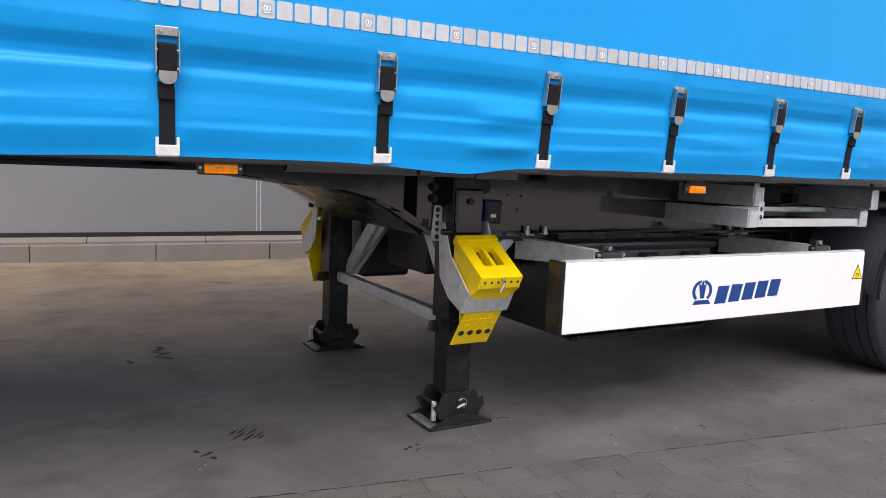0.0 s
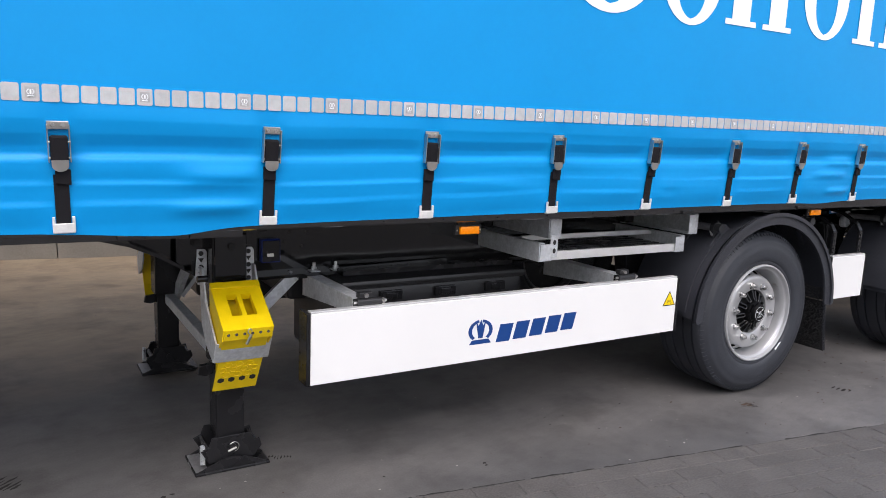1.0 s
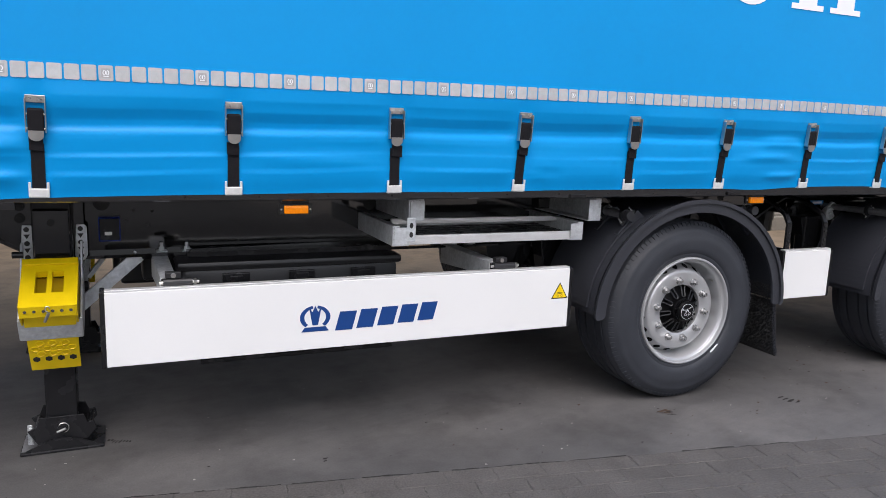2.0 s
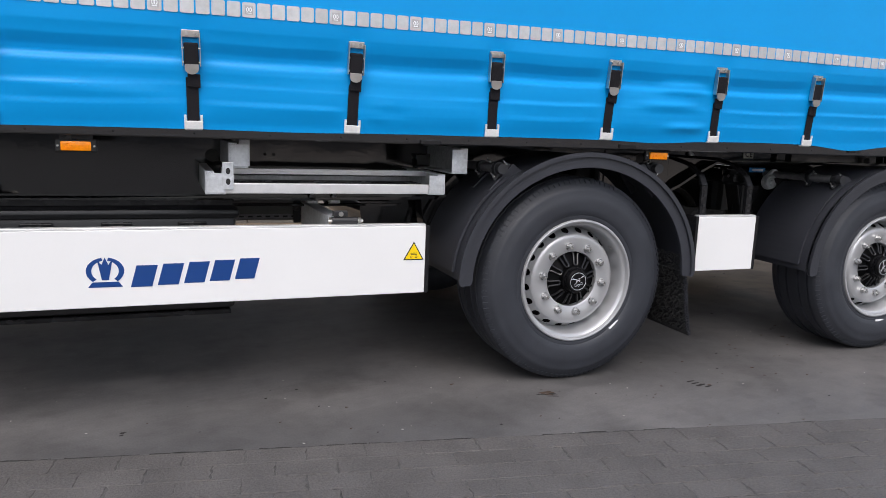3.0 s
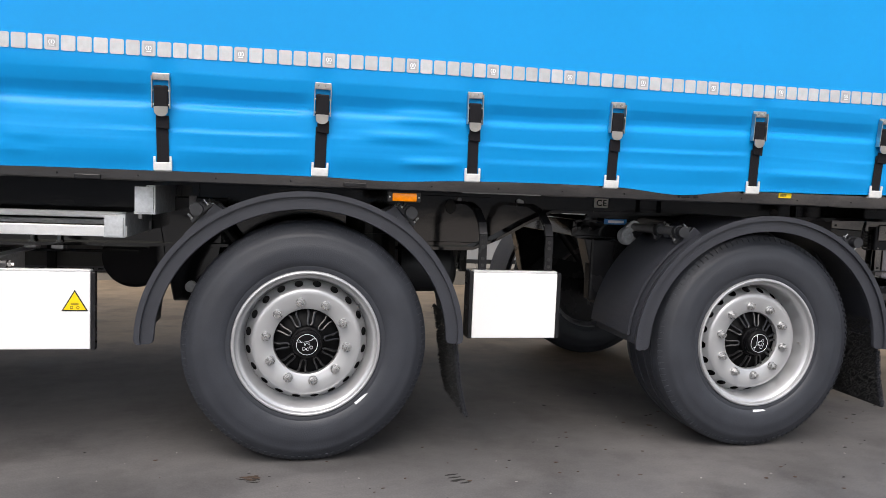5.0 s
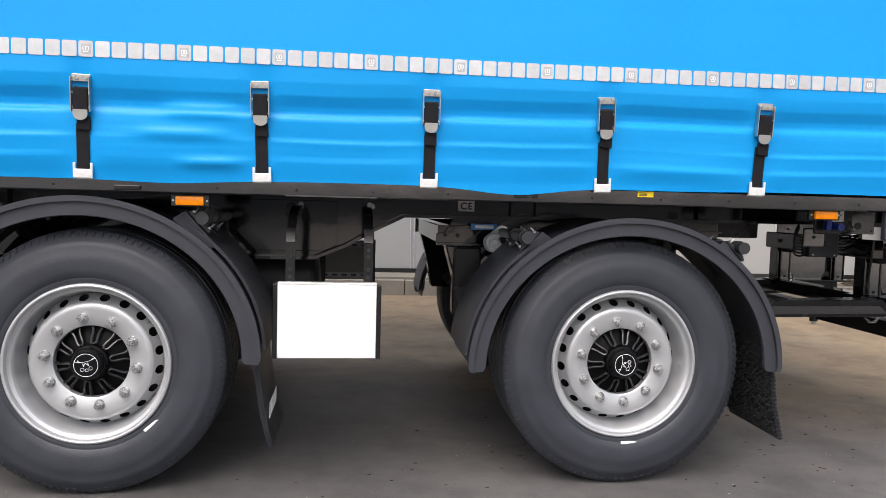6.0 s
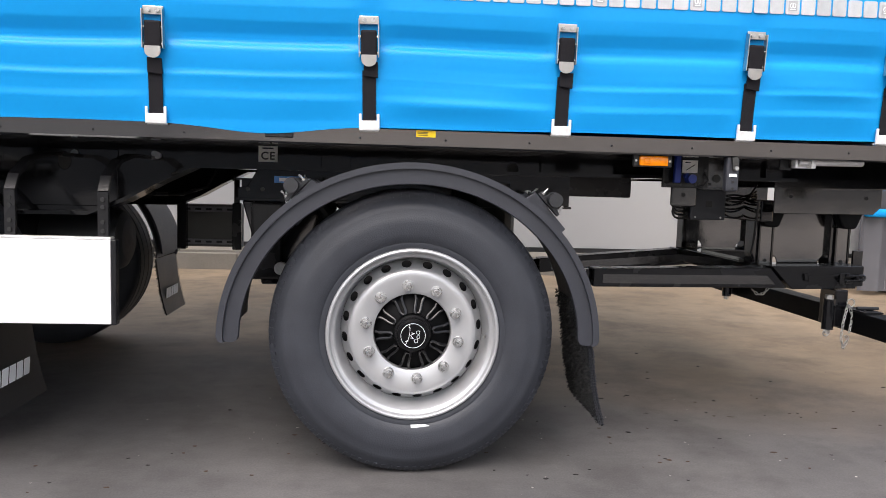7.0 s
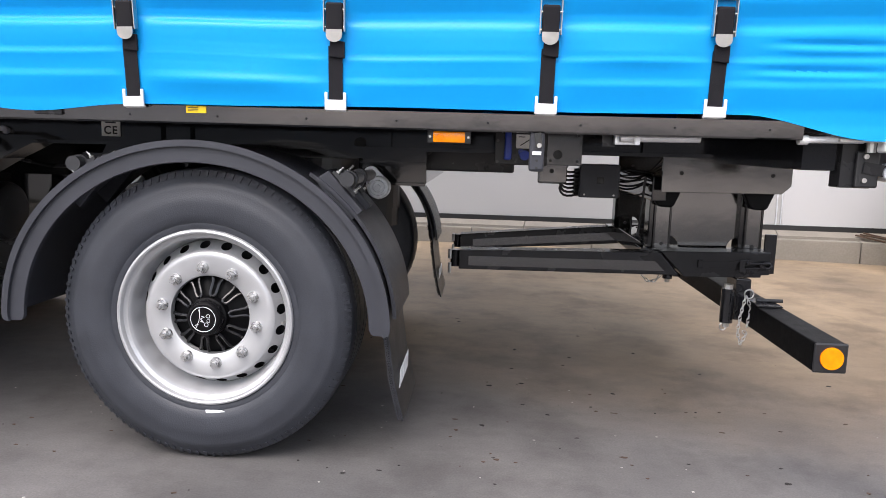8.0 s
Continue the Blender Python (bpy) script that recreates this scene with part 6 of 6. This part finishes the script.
part("rail_sticker", boxm(2.062, 2.126, 0.0195, 0.0218, 1.165 + 0.016, 1.165 + 0.038), STICKER_YELLOW, trailer, "small yellow warning sticker")
for k in range(3):
    part("sticker_bar", boxm(2.068, 2.10, 0.0185, 0.0194, 1.186 + 0.005 * k, 1.188 + 0.005 * k), INK, trailer)
ce = part("mark_plate", boxm(1.452, 1.528, 0.643, 0.649, 1.098, 1.162), STICKER_PALE, trailer, "pale sticker with CE mark")
part("sticker_bar", boxm(1.468, 1.512, 0.6415, 0.6428, 1.150, 1.156), INK, ce)
cu = bpy.data.curves.new("ce_mark", "FONT")
cu.body, cu.size, cu.extrude, cu.align_x, cu.space_character, cu.offset = "CE", 0.044, 0.0003, "CENTER", 1.15, 0.0008
txt = new("ce_mark", cu)
txt.parent = ce
txt.matrix_basis = pose(1.49, 0.642, 1.108, 90, 0, 0)
cu.materials.append(INK)

# ---- wooden sticks on the ledge ----
for k, (x, reach) in enumerate(((6.66, 0.20), (6.70, 0.30), (6.76, 0.16), (6.73, 0.24))):
    stick = bar(bmesh.new(), (x, 5.135, 0.326 + 0.008 * k), (x + reach, 4.965, 0.286 + 0.006 * k), 0.026, 0.014)
    tagged(part("wooden_stick", stick, LEAF), "dark weathered wooden stick lying on the plinth", "stick", "sticks on the plinth")

# ---- neighbouring trailer at the hall's end ----
other = tagged(new("parked_trailer"), "parked trailer with dark grey curtain under a blue edge", "trailer")
bm = bmesh.new()
cols = [[bm.verts.new((6.64 + 0.05 * k, 4.35 + 0.03 * math.sin(k * 1.3), z)) for z in (0.10, 0.85)] for k in range(70)]
for a, b in zip(cols, cols[1:]):
    bm.faces.new((a[0], b[0], b[1], a[1]))
part("folded_curtain", bm, GREY_TARP, other, "dark grey folded tarpaulin", smooth=True)
part("blue_edge", boxm(6.66, 10.5, 4.26, 4.4, 0.83, 0.91, bevel=0.03), TARP, other, "blue tarpaulin edge")
part("body", boxm(7.0, 10.5, 4.42, 4.9, 0.12, 2.6), GREY_TARP, other)
part("wheel", rodm((7.9, 4.45, 0.35), (7.9, 4.85, 0.35), 0.34, 24), RUBBER, other)

# ---- stains and litter on the ground ----
rg = random.Random(11)


def splash(cx, cy, rx, ry, n, mat, name, label, size=0.03):
    bm = bmesh.new()
    for k in range(n):
        a, d = rg.uniform(0, 2 * math.pi), rg.random() ** 0.6
        px, py = cx + rx * d * math.cos(a), cy + ry * d * math.sin(a)
        r = size * rg.uniform(0.25, 1.0)
        st = rg.uniform(0.3, 0.8)
        ang = rg.uniform(-0.3, 0.3)
        pts = []
        for q in range(11):
            t = 2 * math.pi * q / 11
            f = r * rg.uniform(0.6, 1.1)
            ex_, ey_ = f * math.cos(t), st * f * math.sin(t)
            pts.append((px + ex_ * math.cos(ang) - ey_ * math.sin(ang), py + ex_ * math.sin(ang) + ey_ * math.cos(ang)))
        prism(bm, pts, 0.0004, 0.0014 + 0.0001 * (k % 7), "z")
    return tagged(part(name, bm, mat), label, "stain", kind="stuff")


def slivers(cx, cy, length, n, gap, turn, name, label):
    """Short dark scuffs lying side by side."""
    bm = bmesh.new()
    c, si = math.cos(turn), math.sin(turn)
    for k in range(n):
        l = length * rg.uniform(0.55, 1.0) * (1 - 0.5 * abs(2 * k / max(1, n - 1) - 1))
        off, slide = (k - n / 2) * gap, rg.uniform(-0.25, 0.25) * length
        wide = gap * rg.uniform(0.22, 0.5)
        top = [(slide + l * (q / 6 - 0.5), off + wide * rg.uniform(0.3, 1.0) * math.sin(math.pi * (q + 0.4) / 6.8)) for q in range(7)]
        low = [(slide + l * (q / 6 - 0.5), off - wide * rg.uniform(0.3, 1.0) * math.sin(math.pi * (q + 0.4) / 6.8)) for q in range(6, -1, -1)]
        prism(bm, [(cx + a * c - b * si, cy + a * si + b * c) for a, b in top + low], 0.0004, 0.0013 + 0.0001 * (k % 5), "z")
    return tagged(part(name, bm, STAIN), label, "stain", kind="stuff")


slivers(-3.99, 0.75, 0.15, 7, 0.022, 0.75, "oil_patch", "dark oily tread print on the concrete")
slivers(-4.18, 0.63, 0.07, 3, 0.05, 0.5, "oil_spots", "dark drips beside the tread print")
slivers(-4.10, 2.20, 0.10, 9, 0.035, 0.05, "oil_spots", "dark oil spots on the concrete")
slivers(-4.28, 2.07, 0.09, 2, 0.04, 0.2, "oil_spots", "dark oil spots on the concrete")
slivers(-2.88, 0.50, 0.045, 8, 0.014, 1.1, "oil_spots", "dark marks beside the landing foot")
slivers(-2.05, 0.02, 0.06, 2, 0.02, 0.3, "oil_spots", "small dark marks on the concrete")
slivers(-0.22, -0.04, 0.13, 3, 0.016, -0.35, "oil_spots", "dark wet scuffs before the tyre")
slivers(0.62, -0.10, 0.12, 4, 0.03, 0.2, "oil_spots", "dark scuffs on the concrete")
splash(-3.40, 0.33, 0.06, 0.03, 8, STAIN, "oil_spots", "faint dark marks on the concrete", 0.014)
splash(-0.21, -0.035, 0.05, 0.03, 9, LEAF, "dead_leaves", "crumbled dead leaves on the concrete", 0.022)
splash(0.6, -0.85, 0.5, 0.25, 26, LEAF, "dead_leaves", "scattered dead leaves on the paving", 0.014)
splash(-1.0, -0.3, 2.2, 0.7, 40, STAIN, "grit", "scattered grit on the concrete", 0.008)
splash(2.6, 0.5, 1.6, 0.9, 46, STAIN, "grit", "scattered grit and leaf crumbs on the concrete", 0.013)
splash(3.6, 2.2, 1.4, 1.6, 46, STAIN, "grit", "scattered grit and leaf crumbs on the concrete", 0.016)

splash(-1.6, -0.25, 2.6, 0.5, 34, LEAF, "leaf_crumbs", "dark leaf crumbs on concrete and paving", 0.011)
splash(1.2, 0.1, 1.9, 0.6, 26, LEAF, "leaf_crumbs", "dark leaf crumbs on the concrete", 0.012)
splash(3.2, 0.4, 1.6, 0.8, 40, LEAF, "leaf_crumbs", "dark leaf crumbs on the concrete", 0.016)
splash(-0.8, 0.3, 3.6, 0.9, 56, PALE_GRIT, "pale_grit", "pale stone chips scattered on the concrete", 0.006)
splash(2.8, 0.4, 2.2, 1.0, 40, PALE_GRIT, "pale_grit", "pale stone chips scattered on the concrete", 0.006)

# ---- paving blocks along the slanted joint ----
pavement = tagged(new("pavement"), "weathered grey interlocking paving blocks", "pavement", kind="structure")
SLANT = math.atan(-0.166)
pavement.matrix_world = pose(0, -0.545, 0, 0, 0, math.degrees(SLANT))
part("joint_bed", boxm(-8.6, 8.6, -5.95, 0.006, 0.0005, 0.0072), JOINT, pavement, "dark sandy joints")


def paver_mesh(seed):
    """A block with a zigzag outline and worn edges."""
    r = random.Random(seed)
    L, W = 0.2150, 0.1098
    low, high = [], []
    outline = []

    def tooth(k):
        return (0.0035 if k % 2 else -0.0015) + r.uniform(-0.0028, 0.0028)
    outline += [(-L / 2 + L * k / 10, -W / 2 + tooth(k)) for k in range(10)]
    outline += [(L / 2 + tooth(k), -W / 2 + W * k / 5) for k in range(5)]
    outline += [(L / 2 - L * k / 10, W / 2 + tooth(k)) for k in range(10)]
    outline += [(-L / 2 + tooth(k), W / 2 - W * k / 5) for k in range(5)]
    bm = bmesh.new()
    a = [bm.verts.new((x, y, 0.001)) for x, y in outline]
    b = [bm.verts.new((x, y, 0.0066)) for x, y in outline]
    c = [bm.verts.new((x * r.uniform(0.965, 0.99), y * r.uniform(0.93, 0.975), 0.010 + r.uniform(-0.0008, 0.0008))) for x, y in outline]
    n = len(outline)
    for lo, hi in ((a, b), (b, c)):
        for k in range(n):
            bm.faces.new((lo[k], lo[(k + 1) % n], hi[(k + 1) % n], hi[k]))
    bm.faces.new(c)
    return bm


kinds = [part("paving_block", paver_mesh(s), PAVER, pavement) for s in range(5)]
rg = random.Random(5)
verts, faces = [], []
count = 0
for row in range(53):
    y = -0.055 - 0.112 * row
    for col in range(-39, 40):
        x = col * 0.217 + (0.108 if row % 2 else 0)
        near = row < 9 and -3.2 < x < 3.2
        at = (x + rg.uniform(-0.002, 0.002), y + rg.uniform(-0.0015, 0.0015), rg.uniform(-0.0012, 0.0012))
        turn = (rg.uniform(-0.5, 0.5), rg.uniform(-0.3, 0.3), rg.uniform(-0.6, 0.6) + (180 if rg.random() < 0.5 else 0))
        if near and count < 5:
            kinds[count].location, kinds[count].rotation_euler = at, [radians(a) for a in turn]
            count += 1
        elif near and count < 290:
            again(kinds[rg.randrange(5)], pavement, at, turn)
            count += 1
        else:
            k = len(verts)
            for z, h, v in ((0.001, 0.1065, 0.0542), (0.0095 + at[2], 0.105, 0.0527)):
                verts += [(at[0] - h, at[1] - v, z), (at[0] + h, at[1] - v, z), (at[0] + h, at[1] + v, z), (at[0] - h, at[1] + v, z)]
            faces += [(k + 4, k + 5, k + 6, k + 7)] + [(k + q, k + (q + 1) % 4, k + 4 + (q + 1) % 4, k + 4 + q) for q in range(4)]
me = bpy.data.meshes.new("paving_blocks")
me.from_pydata(verts, [], faces)
rest = bmesh.new()
rest.from_mesh(me)
tagged(part("paving_blocks", rest, PAVER, pavement), "weathered grey paving blocks", kind="stuff")

rg = random.Random(23)
bm = bmesh.new()
x = -5.6
while x < 5.6:
    l = rg.uniform(0.05, 0.32)
    if rg.random() < 0.8:
        w0, w1 = rg.uniform(0.003, 0.011), rg.uniform(0.003, 0.011)
        n = 6
        low = [(x + l * k / n, 0.010 - (w0 if k < 3 else w1) * rg.uniform(0.5, 1.0)) for k in range(n + 1)]
        high = [(x + l * k / n, 0.012 + (w0 if k < 3 else w1) * rg.uniform(0.3, 1.1)) for k in range(n, -1, -1)]
        prism(bm, low + high, 0.0006, 0.0046, "z")
    x += l + rg.uniform(0.0, 0.06)
tagged(part("seam_crack", bm, STAIN, pavement, "dark broken seam along the paving"), kind="stuff")
